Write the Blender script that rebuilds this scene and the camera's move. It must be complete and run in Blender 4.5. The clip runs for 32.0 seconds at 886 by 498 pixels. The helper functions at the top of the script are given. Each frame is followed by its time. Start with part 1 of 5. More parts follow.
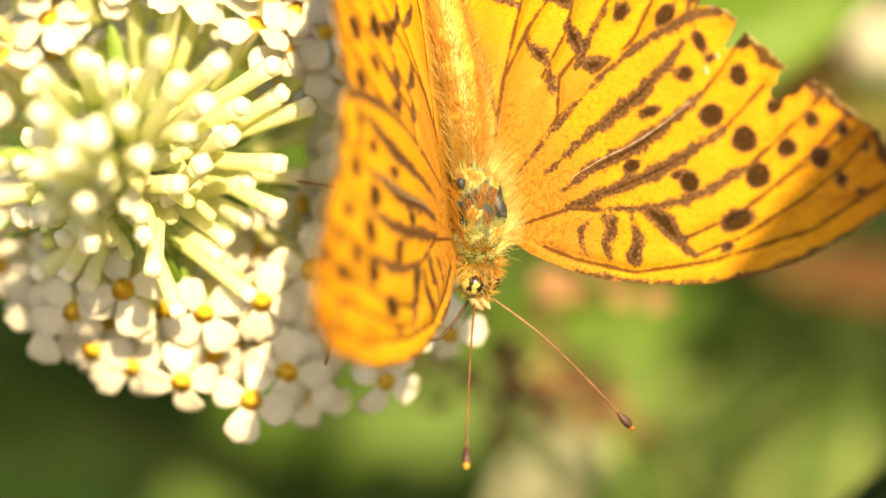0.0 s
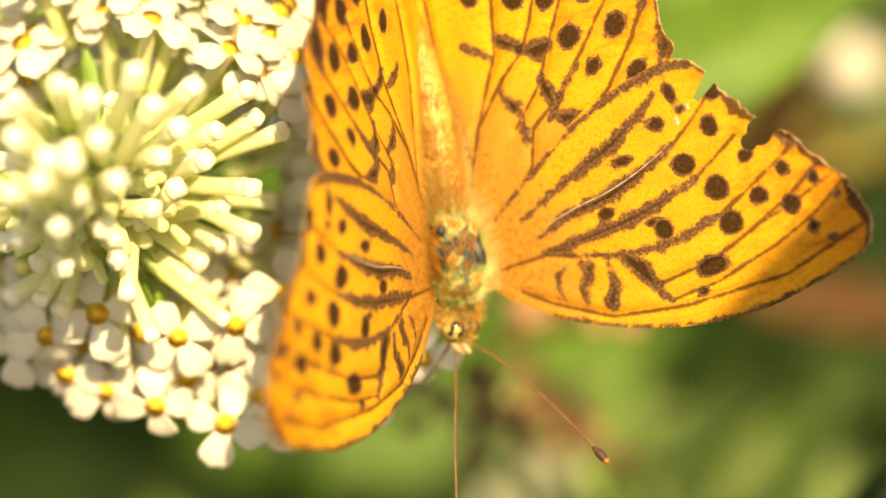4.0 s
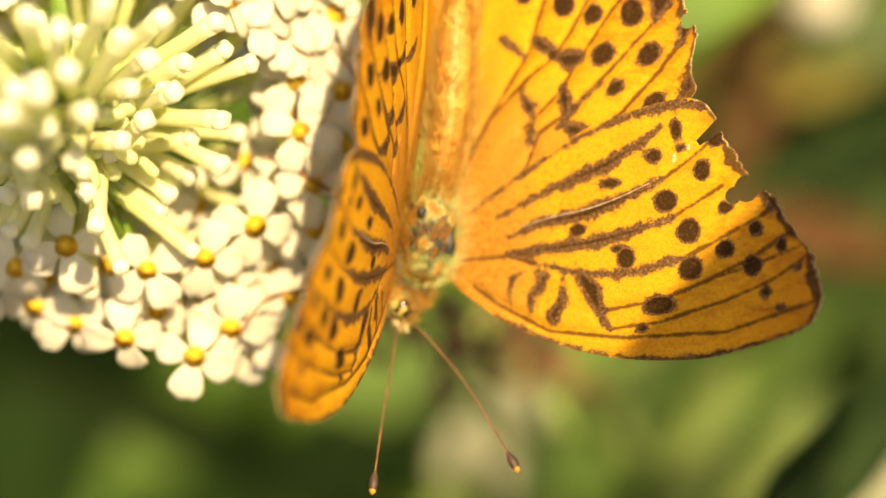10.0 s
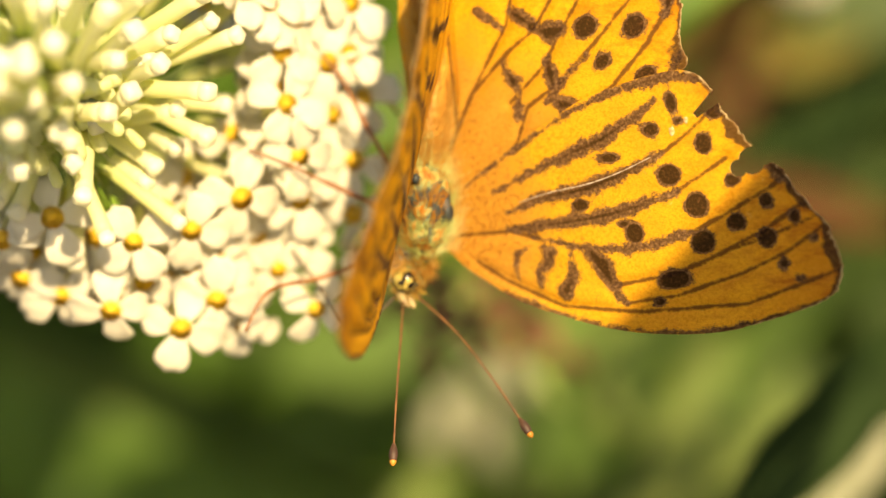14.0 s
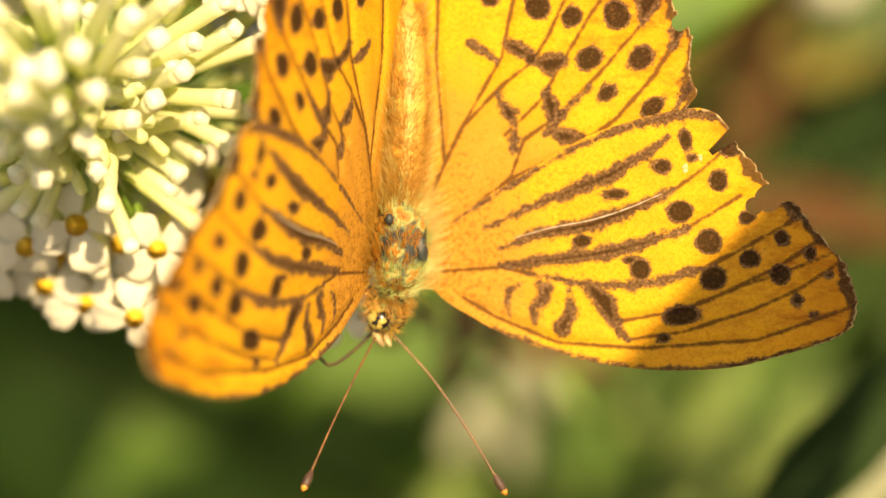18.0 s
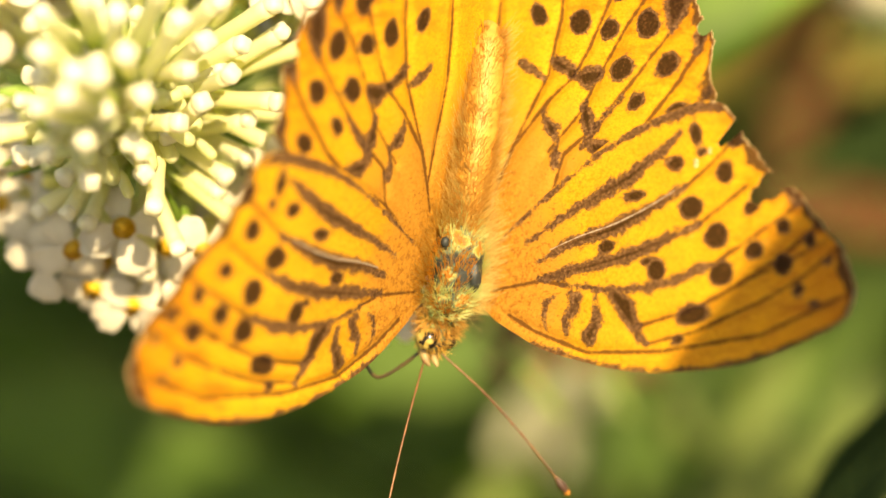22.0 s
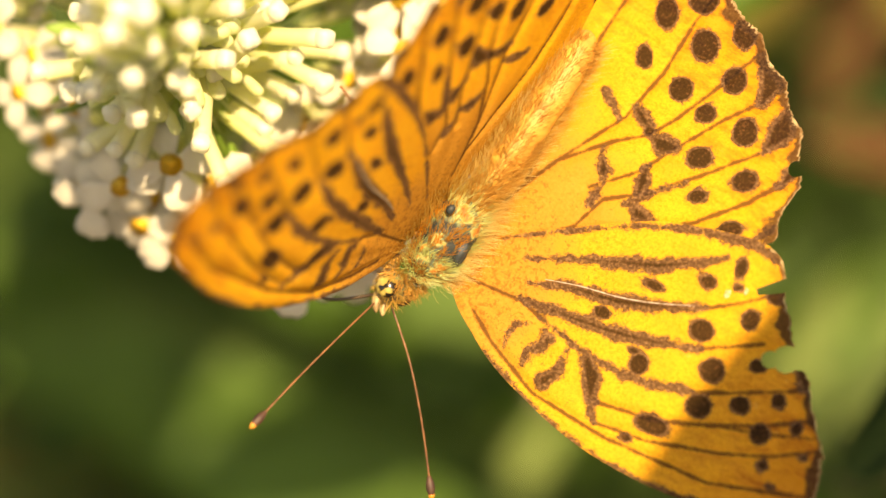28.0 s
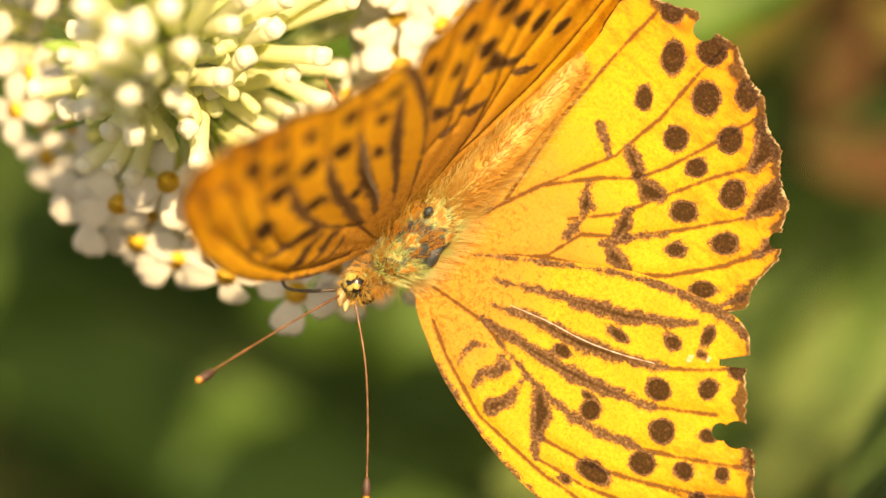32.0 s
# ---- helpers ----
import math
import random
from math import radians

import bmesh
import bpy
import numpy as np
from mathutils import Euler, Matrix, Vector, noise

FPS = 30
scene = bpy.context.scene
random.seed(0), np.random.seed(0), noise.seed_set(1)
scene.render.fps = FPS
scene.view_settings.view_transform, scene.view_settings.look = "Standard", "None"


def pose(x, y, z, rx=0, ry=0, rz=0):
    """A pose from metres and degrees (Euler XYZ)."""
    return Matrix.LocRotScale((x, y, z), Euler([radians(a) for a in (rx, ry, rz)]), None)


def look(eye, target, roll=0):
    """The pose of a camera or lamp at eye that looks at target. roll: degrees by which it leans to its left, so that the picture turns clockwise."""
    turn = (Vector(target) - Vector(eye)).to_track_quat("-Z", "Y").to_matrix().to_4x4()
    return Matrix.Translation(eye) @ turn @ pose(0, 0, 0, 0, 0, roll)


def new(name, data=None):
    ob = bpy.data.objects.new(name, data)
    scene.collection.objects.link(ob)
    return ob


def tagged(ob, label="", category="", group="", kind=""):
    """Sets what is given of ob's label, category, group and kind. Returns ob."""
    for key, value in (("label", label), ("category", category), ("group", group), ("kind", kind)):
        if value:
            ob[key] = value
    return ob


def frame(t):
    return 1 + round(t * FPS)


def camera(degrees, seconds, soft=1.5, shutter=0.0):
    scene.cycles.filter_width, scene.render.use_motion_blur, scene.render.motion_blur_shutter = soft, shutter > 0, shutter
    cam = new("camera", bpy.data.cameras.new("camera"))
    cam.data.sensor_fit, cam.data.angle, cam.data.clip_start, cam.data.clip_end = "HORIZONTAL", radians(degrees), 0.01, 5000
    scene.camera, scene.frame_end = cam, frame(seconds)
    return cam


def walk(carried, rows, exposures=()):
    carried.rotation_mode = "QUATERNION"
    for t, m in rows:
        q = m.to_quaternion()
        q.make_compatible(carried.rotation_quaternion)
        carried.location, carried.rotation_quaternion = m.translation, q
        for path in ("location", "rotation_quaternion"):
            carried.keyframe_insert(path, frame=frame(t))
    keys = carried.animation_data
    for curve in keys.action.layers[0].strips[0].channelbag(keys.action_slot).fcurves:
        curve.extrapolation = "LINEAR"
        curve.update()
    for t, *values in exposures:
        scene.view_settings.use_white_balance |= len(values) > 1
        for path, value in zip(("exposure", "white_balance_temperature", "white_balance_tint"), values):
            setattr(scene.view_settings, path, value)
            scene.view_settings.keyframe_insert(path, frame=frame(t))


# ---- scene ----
# Lengths inside the subject are in millimetres; MM turns them into metres.
MM = 0.001
FOCAL = 6163.0
EXPOSURE, KELVIN, TINT = 1.36, 12300.0, 12.0
EYE = (0.0, -0.2598, 1.35)
AIM = (0.0, 0.0, 1.2)
BASE = look(EYE, AIM)
# The stage: x to the right, y up, z towards the lens, origin on the plane of focus.
STAGE = BASE @ Matrix.Translation((0, 0, -0.3))

cam = camera(14.5, 32.0)
cam.data.dof.use_dof = True
cam.data.dof.focus_distance = 0.291
cam.data.dof.aperture_fstop = 11.0


def aimed(right, down):
    """The hand-held lens, swung so that the flower slides by that much over the picture."""
    return BASE @ Matrix.Rotation(right / FOCAL, 4, "Y") @ Matrix.Rotation(down / FOCAL, 4, "X")


walk(cam, [
        (0.0, aimed(53, 74)), (0.5, aimed(62, 69)), (1.0, aimed(45, 64)), (1.5, aimed(43, 64)), (2.0, aimed(49, 92)),
        (2.5, aimed(53, 103)), (4.5, aimed(-1, 119)), (5.0, aimed(9, 113)), (5.5, aimed(25, 129)), (6.0, aimed(36, 115)),
        (6.5, aimed(30, 77)), (7.0, aimed(15, 62)), (7.5, aimed(6, 41)), (8.0, aimed(0, 31)), (8.5, aimed(10, 18)),
        (9.0, aimed(-0, -0)), (9.5, aimed(-25, -23)), (10.0, aimed(-47, -3)), (10.5, aimed(-54, -0)), (11.0, aimed(-53, -13)),
        (11.5, aimed(-61, -23)), (12.0, aimed(-66, -40)), (12.5, aimed(-72, -55)), (13.0, aimed(-71, -67)), (13.5, aimed(-70, -61)),
        (15.5, aimed(-76, -41)), (16.0, aimed(-52, -60)), (16.5, aimed(-24, -43)), (17.0, aimed(-21, -9)), (17.5, aimed(-41, -60)),
        (18.0, aimed(-29, -40)), (18.5, aimed(-9, -18)), (19.0, aimed(-6, -18)), (19.5, aimed(-23, -26)), (20.0, aimed(2, -29)),
        (20.5, aimed(-1, -34)), (21.0, aimed(16, -32)), (21.5, aimed(30, -32)), (22.0, aimed(54, -35)), (22.5, aimed(75, -48)),
        (23.0, aimed(75, -38)), (23.5, aimed(75, -54)), (24.0, aimed(48, -54)), (24.5, aimed(63, -55)), (25.0, aimed(54, -55)), (25.5, aimed(66, -74)),
        (27.5, aimed(100, -115)), (28.0, aimed(137, -147)), (28.5, aimed(146, -146)), (29.0, aimed(161, -173)), (29.5, aimed(164, -153)),
        (30.0, aimed(183, -130)), (30.5, aimed(179, -96)), (31.0, aimed(169, -70)), (31.5, aimed(155, -90)), (32.0, aimed(132, -116))],
     exposures=[(t, EXPOSURE + d, KELVIN, TINT + (2.0 if t == 30.0 else 5.0 if t > 26 else -1.0)) for t, d in ((0.0, 0.30), (2.5, 0.32), (5.0, 0.03), (9.0, 0.0), (13.0, -0.12), (16.0, 0.0), (18.0, 0.0), (19.0, -0.06), (21.0, -0.02), (22.0, 0.1), (25.0, 0.12), (28.0, 0.07), (30.0, 0.13), (31.0, 0.02), (32.0, 0.02))])

# ---- light ----
# The sun stands behind the lens, above it and a little to the right.
SUN_WAY = Vector((0.17, 0.33, 0.93)).normalized()
SUN_FROM = (STAGE.to_3x3() @ SUN_WAY).normalized()
world = bpy.data.worlds.new("sky")
scene.world = world
world.use_nodes = True
wn = world.node_tree
sky = wn.nodes.new("ShaderNodeTexSky")
sky.sky_type = "NISHITA"
sky.sun_disc = False
sky.sun_elevation = math.asin(SUN_FROM.z)
sky.sun_rotation = math.atan2(SUN_FROM.x, SUN_FROM.y)
wn.links.new(sky.outputs[0], wn.nodes["Background"].inputs[0])
wn.nodes["Background"].inputs[1].default_value = 0.095
sun = new("sun", bpy.data.lights.new("sun", "SUN"))
sun.data.energy = 4.2
sun.data.angle = radians(0.6)
sun.data.color = (1.0, 0.93, 0.80)
sun.matrix_world = look(SUN_FROM * 20, (0, 0, 0))


# ---- materials ----
def material(name, rough=0.6):
    m = bpy.data.materials.new(name)
    m.use_nodes = True
    t = m.node_tree
    b = t.nodes["Principled BSDF"]
    b.inputs["Roughness"].default_value = rough
    return m, t, b


def node(t, kind, **inputs):
    n = t.nodes.new(kind)
    for k, v in inputs.items():
        n.inputs[k.replace("_", " ")].default_value = v
    return n


def ramp(t, fac, *stops):
    r = t.nodes.new("ShaderNodeValToRGB")
    while len(r.color_ramp.elements) < len(stops):
        r.color_ramp.elements.new(0.5)
    for e, (p, c) in zip(r.color_ramp.elements, stops):
        e.position, e.color = p, (*c, 1)
    t.links.new(fac, r.inputs[0])
    return r.outputs[0]


def mix(t, fac, a, b, blend="MIX"):
    n = t.nodes.new("ShaderNodeMix")
    n.data_type, n.blend_type = "RGBA", blend
    for socket, v in ((n.inputs[0], fac), (n.inputs[6], a), (n.inputs[7], b)):
        if hasattr(v, "is_output"):
            t.links.new(v, socket)
        elif isinstance(v, tuple):
            socket.default_value = (*v, 1)
        else:
            socket.default_value = v
    return n.outputs[2]


def sums(t, op, a, b, clamp=False):
    n = t.nodes.new("ShaderNodeMath")
    n.operation, n.use_clamp = op, clamp
    for socket, v in zip(n.inputs, (a, b)):
        if hasattr(v, "is_output"):
            t.links.new(v, socket)
        else:
            socket.default_value = v
    return n.outputs[0]


def noise_of(t, scale, detail=3.0, stretch=None, rough=0.55):
    """Noise in the object's own metres."""
    c = t.nodes.new("ShaderNodeTexCoord")
    n = node(t, "ShaderNodeTexNoise", Scale=scale, Detail=detail, Roughness=rough)
    if stretch:
        k = node(t, "ShaderNodeMapping")
        k.inputs["Scale"].default_value = stretch
        t.links.new(c.outputs["Object"], k.inputs[0])
        t.links.new(k.outputs[0], n.inputs["Vector"])
    else:
        t.links.new(c.outputs["Object"], n.inputs["Vector"])
    return n.outputs[0]


def bump(t, b, height, distance, strength=0.6):
    n = node(t, "ShaderNodeBump", Strength=strength, Distance=distance)
    t.links.new(height, n.inputs["Height"])
    t.links.new(n.outputs[0], b.inputs["Normal"])


def thin(m, t, b, colour, through_fac, tint):
    """Adds the light that comes through a thin leaf, petal or wing."""
    tr = t.nodes.new("ShaderNodeBsdfTranslucent")
    t.links.new(mix(t, 1.0, colour, tint, "MULTIPLY"), tr.inputs[0])
    mx = t.nodes.new("ShaderNodeMixShader")
    mx.inputs[0].default_value = through_fac
    t.links.new(b.outputs[0], mx.inputs[1])
    t.links.new(tr.outputs[0], mx.inputs[2])
    t.links.new(mx.outputs[0], t.nodes["Material Output"].inputs[0])


def wing_material():
    m, t, b = material("orange_wing_scales", 0.62)
    at = t.nodes.new("ShaderNodeAttribute")
    at.attribute_name = "ink"
    av = t.nodes.new("ShaderNodeAttribute")
    av.attribute_name = "vein"
    ar = t.nodes.new("ShaderNodeAttribute")
    ar.attribute_name = "reach"
    ao = t.nodes.new("ShaderNodeAttribute")
    ao.attribute_name = "root"
    grain = noise_of(t, 3600.0, 3.0, rough=0.7)
    patch = noise_of(t, 420.0, 4.0)
    fine = noise_of(t, 2300.0, 4.0, rough=0.75)
    scale = noise_of(t, 7500.0, 2.0, (0.7, 1.6, 1.0), rough=0.8)
    # tan-orange root, clear yellow-orange middle; margin's deeper orange is partly shade put into colour
    base = ramp(t, ar.outputs["Fac"], (0.0, (0.86, 0.45, 0.066)), (0.50, (0.88, 0.475, 0.060)), (0.72, (0.88, 0.48, 0.056)), (0.84, (0.84, 0.415, 0.046)), (1.0, (0.58, 0.22, 0.026)))
    base = mix(t, ramp(t, patch, (0.40, (0, 0, 0)), (0.68, (0.85, 0.85, 0.85))), base, (0.80, 0.39, 0.052))
    base = mix(t, sums(t, "MULTIPLY", sums(t, "SUBTRACT", grain, 0.46), 3.2, True), base, (0.64, 0.27, 0.022))
    base = mix(t, sums(t, "MULTIPLY", sums(t, "SUBTRACT", scale, 0.50), 2.6, True), base, (0.60, 0.23, 0.018))
    # the tan field round the root
    field = sums(t, "ADD", ao.outputs["Fac"], sums(t, "MULTIPLY", sums(t, "SUBTRACT", patch, 0.5), 0.5))
    base = mix(t, ramp(t, field, (0.0, (0.95, 0.95, 0.95)), (0.72, (0.75, 0.75, 0.75)), (1.0, (0, 0, 0))), base, ramp(t, grain, (0.35, (0.52, 0.225, 0.044)), (0.65, (0.69, 0.35, 0.082))))
    # dark scales dusted over the root
    dust = sums(t, "MULTIPLY", sums(t, "SUBTRACT", fine, sums(t, "ADD", 0.445, sums(t, "MULTIPLY", ar.outputs["Fac"], 0.33))), 9.0, True)
    base = mix(t, sums(t, "MULTIPLY", dust, 0.72), base, (0.34, 0.125, 0.025))
    # rust-coloured mottling towards the tip
    rust = sums(t, "MULTIPLY", sums(t, "SUBTRACT", noise_of(t, 620.0, 5.0, (0.6, 1.5, 1.0), rough=0.7), 0.46), 5.0, True)
    tip = sums(t, "MULTIPLY", sums(t, "SUBTRACT", ar.outputs["Fac"], 0.60), 3.4, True)
    base = mix(t, sums(t, "MULTIPLY", sums(t, "MULTIPLY", rust, tip), 0.95), base, (0.46, 0.14, 0.02))
    # pale rubbed flecks
    rub = sums(t, "MULTIPLY", sums(t, "SUBTRACT", noise_of(t, 700.0, 4.0, rough=0.7), 0.68), 9.0, True)
    base = mix(t, sums(t, "MULTIPLY", rub, 0.5), base, (0.84, 0.62, 0.25))
    ragged = sums(t, "ADD", sums(t, "MULTIPLY", sums(t, "SUBTRACT", noise_of(t, 2600.0, 3.0, rough=0.75), 0.5), 0.85), sums(t, "ADD", sums(t, "MULTIPLY", sums(t, "SUBTRACT", scale, 0.5), 0.9), sums(t, "MULTIPLY", sums(t, "SUBTRACT", noise_of(t, 750.0, 2.0), 0.5), 1.05)))
    edge = sums(t, "ADD", at.outputs["Fac"], ragged)
    dark = sums(t, "MULTIPLY", sums(t, "SUBTRACT", 0.09, edge), 5.0, True)
    # broad spots are black-brown, thin streaks a dusty brown
    brown = ramp(t, grain, (0.34, (0.012, 0.006, 0.004)), (0.54, (0.036, 0.016, 0.008)), (0.72, (0.14, 0.062, 0.026)))
    dusty = ramp(t, grain, (0.34, (0.060, 0.029, 0.016)), (0.52, (0.145, 0.075, 0.039)), (0.72, (0.35, 0.20, 0.10)))
    brown = mix(t, sums(t, "MULTIPLY", sums(t, "ADD", at.outputs["Fac"], 0.64), 4.5, True), brown, dusty)
    vedge = sums(t, "ADD", av.outputs["Fac"], sums(t, "MULTIPLY", ragged, 0.35))
    vdark = sums(t, "MULTIPLY", sums(t, "SUBTRACT", 0.14, vedge), 6.0, True)
    col = mix(t, sums(t, "MULTIPLY", vdark, 0.88), base, (0.12, 0.048, 0.016))
    col = mix(t, sums(t, "MULTIPLY", dark, 0.96), col, brown)
    ae = t.nodes.new("ShaderNodeAttribute")
    ae.attribute_name = "edge"
    band = sums(t, "MULTIPLY", sums(t, "SUBTRACT", 0.95, sums(t, "ADD", ae.outputs["Fac"], sums(t, "ADD", sums(t, "MULTIPLY", ragged, 0.6), sums(t, "MULTIPLY", sums(t, "SUBTRACT", noise_of(t, 330.0, 2.0), 0.5), 4.0)))), 3.0, True)
    col = mix(t, sums(t, "MULTIPLY", band, 0.9), col, ramp(t, grain, (0.35, (0.030, 0.014, 0.008)), (0.7, (0.13, 0.065, 0.030))))
    fringe = sums(t, "MULTIPLY", sums(t, "SUBTRACT", 0.20, sums(t, "ADD", ae.outputs["Fac"], sums(t, "MULTIPLY", ragged, 0.7))), 8.0, True)
    col = mix(t, sums(t, "MULTIPLY", fringe, 0.85), col, ramp(t, noise_of(t, 900.0), (0.40, (0.20, 0.09, 0.03)), (0.65, (0.66, 0.50, 0.28))))
    t.links.new(col, b.inputs["Base Color"])
    b.inputs["Specular IOR Level"].default_value = 0.12
    b.inputs["Roughness"].default_value = 0.75
    bump(t, b, sums(t, "ADD", grain, sums(t, "MULTIPLY", vdark, 0.8)), 0.00005, 0.5)
    thin(m, t, b, col, 0.47, (1.0, 0.90, 0.52))
    return m


def underwing_material():
    m, t, b = material("silvery_green_underwing", 0.5)
    ar = t.nodes.new("ShaderNodeAttribute")
    ar.attribute_name = "reach"
    col = ramp(t, ar.outputs["Fac"], (0.0, (0.25, 0.24, 0.12)), (0.45, (0.30, 0.28, 0.14)), (0.6, (0.48, 0.48, 0.40)), (0.8, (0.32, 0.28, 0.16)), (1.0, (0.40, 0.36, 0.26)))
    col = mix(t, noise_of(t, 600.0), col, (0.36, 0.31, 0.15))
    t.links.new(col, b.inputs["Base Color"])
    thin(m, t, b, col, 0.3, (1.0, 0.75, 0.4))
    return m


def plain(name, c1, c2, scale, rough=0.6, detail=4.0, stretch=None, relief=0.0, through_fac=0.0, tint=(1, 1, 1), random_shift=0.0, gloss=None):
    m, t, b = material(name, rough)
    n = noise_of(t, scale, detail, stretch)
    col = ramp(t, n, (0.3, c1), (0.7, c2))
    if random_shift:
        oi = t.nodes.new("ShaderNodeObjectInfo")
        hs = node(t, "ShaderNodeHueSaturation")
        t.links.new(sums(t, "ADD", 1.0 - random_shift / 2, sums(t, "MULTIPLY", oi.outputs["Random"], random_shift)), hs.inputs["Value"])
        t.links.new(col, hs.inputs["Color"])
        col = hs.outputs[0]
    t.links.new(col, b.inputs["Base Color"])
    if gloss is not None:
        b.inputs["Specular IOR Level"].default_value = gloss
    if relief:
        bump(t, b, n, relief, 0.5)
    if through_fac:
        thin(m, t, b, col, through_fac, tint)
    return m


def along_tube(name, foot, middle, top, low, high, through_fac=0.40):
    """A corolla tube: green at its foot, cream at its mouth."""
    m, t, b = material(name, 0.45)
    c = t.nodes.new("ShaderNodeTexCoord")
    s = t.nodes.new("ShaderNodeSeparateXYZ")
    t.links.new(c.outputs["Object"], s.inputs[0])
    r = node(t, "ShaderNodeMapRange")
    r.inputs[1].default_value, r.inputs[2].default_value = low, high
    t.links.new(s.outputs[2], r.inputs[0])
    f = sums(t, "ADD", r.outputs[0], sums(t, "MULTIPLY", sums(t, "SUBTRACT", noise_of(t, 900.0), 0.5), 0.35))
    col = ramp(t, f, (0.05, foot), (0.55, middle), (1.0, top))
    t.links.new(col, b.inputs["Base Color"])
    b.inputs["Subsurface Weight"].default_value = 0.0
    thin(m, t, b, col, through_fac, (1.0, 1.0, 0.85))
    return m


WING = wing_material()
UNDER = underwing_material()
FRINGE = plain("worn_wing_fringe", (0.30, 0.16, 0.06), (0.62, 0.45, 0.25), 2500.0, 0.9, gloss=0.05)
RUBBED = plain("rubbed_wing", (0.28, 0.21, 0.14), (0.56, 0.49, 0.40), 3000.0, 0.35)
RUBBED_DULL = plain("dull_rubbed_wing", (0.22, 0.17, 0.12), (0.42, 0.36, 0.28), 3000.0, 0.5)
PETAL = plain("white_petal", (0.70, 0.675, 0.585), (0.79, 0.765, 0.68), 700.0, 0.5, relief=0.00006, through_fac=0.5, tint=(1.0, 1.0, 0.95))
THROAT = plain("orange_throat", (0.84, 0.50, 0.05), (0.90, 0.62, 0.10), 1500.0, 0.6, through_fac=0.4)
TUBE = along_tube("greenish_tube", (0.70, 0.77, 0.32), (0.85, 0.86, 0.54), (0.87, 0.86, 0.68), -0.0095, 0.0005, 0.62)
BUD_TIP = plain("white_bud_tip", (0.80, 0.79, 0.64), (0.86, 0.85, 0.72), 900.0, 0.4, through_fac=0.45)
BRACT_MAT = plain("fresh_green_bract", (0.14, 0.26, 0.04), (0.24, 0.40, 0.08), 300.0, 0.5, through_fac=0.4, tint=(0.9, 1.0, 0.5))
YOUNG = plain("young_green_bud", (0.76, 0.80, 0.44), (0.85, 0.86, 0.62), 500.0, 0.5, through_fac=0.6)
LEAF_OLIVE = plain("olive_leaf", (0.10, 0.09, 0.022), (0.20, 0.16, 0.04), 60.0, 0.6, through_fac=0.3, tint=(1.0, 0.9, 0.4), random_shift=0.3, gloss=0.1)
LEAF_DEAD = plain("withered_leaf", (0.050, 0.021, 0.010), (0.105, 0.038, 0.016), 80.0, 0.7, through_fac=0.2, tint=(1.0, 0.6, 0.35), random_shift=0.3, gloss=0.1)
STEM = plain("green_stem", (0.16, 0.24, 0.06), (0.30, 0.38, 0.12), 500.0, 0.55)
RIB = plain("leaf_midrib", (0.05, 0.09, 0.02), (0.12, 0.18, 0.05), 300.0, 0.7, gloss=0.1)
CALYX = plain("green_calyx", (0.36, 0.49, 0.11), (0.54, 0.64, 0.22), 900.0, 0.5, through_fac=0.45)
THORAX, tt, tb = material("dark_thorax", 0.75)
tt.links.new(ramp(tt, noise_of(tt, 620.0, 4.0), (0.40, (0.012, 0.015, 0.012)), (0.48, (0.07, 0.09, 0.045)), (0.55, (0.24, 0.26, 0.09)), (0.60, (0.42, 0.16, 0.03)), (0.70, (0.30, 0.09, 0.02))), tb.inputs["Base Color"])
bump(tt, tb, noise_of(tt, 1800.0), 0.0002, 0.7)
BARE = plain("glossy_black_shell", (0.007, 0.009, 0.009), (0.026, 0.036, 0.036), 1200.0, 0.6, relief=0.0001)
ABDOMEN = plain("tan_abdomen", (0.38, 0.17, 0.03), (0.52, 0.27, 0.055), 700.0, 0.6, relief=0.0001, stretch=(0.6, 2.0, 0.6))
HAIR_GOLD = plain("golden_hair", (0.50, 0.28, 0.055), (0.68, 0.44, 0.12), 300.0, 0.45, through_fac=0.45)
HAIR_GREEN = plain("greenish_hair", (0.46, 0.52, 0.18), (0.68, 0.72, 0.34), 300.0, 0.4, through_fac=0.45)
HAIR_RUST = plain("rusty_hair", (0.48, 0.18, 0.025), (0.66, 0.30, 0.05), 300.0, 0.45, through_fac=0.45)
HAIR_TAN = plain("tan_hair", (0.40, 0.18, 0.034), (0.56, 0.29, 0.065), 300.0, 0.7, through_fac=0.25)
HAIR_PALE = plain("pale_fuzz", (0.72, 0.50, 0.15), (0.84, 0.68, 0.30), 300.0, 0.5, through_fac=0.5)
PALP = plain("pale_palp", (0.17, 0.11, 0.045), (0.36, 0.27, 0.12), 900.0, 0.5)
PROBOSCIS = plain("dark_proboscis", (0.03, 0.02, 0.012), (0.09, 0.05, 0.02), 900.0, 0.35)
EYE_MAT, et, eb = material("spotted_yellow_eye", 0.25)
et.links.new(ramp(et, noise_of(et, 1500.0, 1.0), (0.40, (0.012, 0.009, 0.006)), (0.47, (0.26, 0.19, 0.05)), (0.75, (0.44, 0.35, 0.11))), eb.inputs["Base Color"])
ANTENNA = plain("orange_brown_antenna", (0.07, 0.027, 0.012), (0.19, 0.08, 0.028), 900.0, 0.4)
CLUB = plain("black_club", (0.03, 0.012, 0.008), (0.08, 0.035, 0.018), 900.0, 0.6)
CLUB_TIP = plain("orange_club_tip", (0.38, 0.13, 0.02), (0.52, 0.21, 0.035), 900.0, 0.4)
LEG = plain("rusty_leg", (0.12, 0.040, 0.012), (0.28, 0.10, 0.028), 900.0, 0.45)
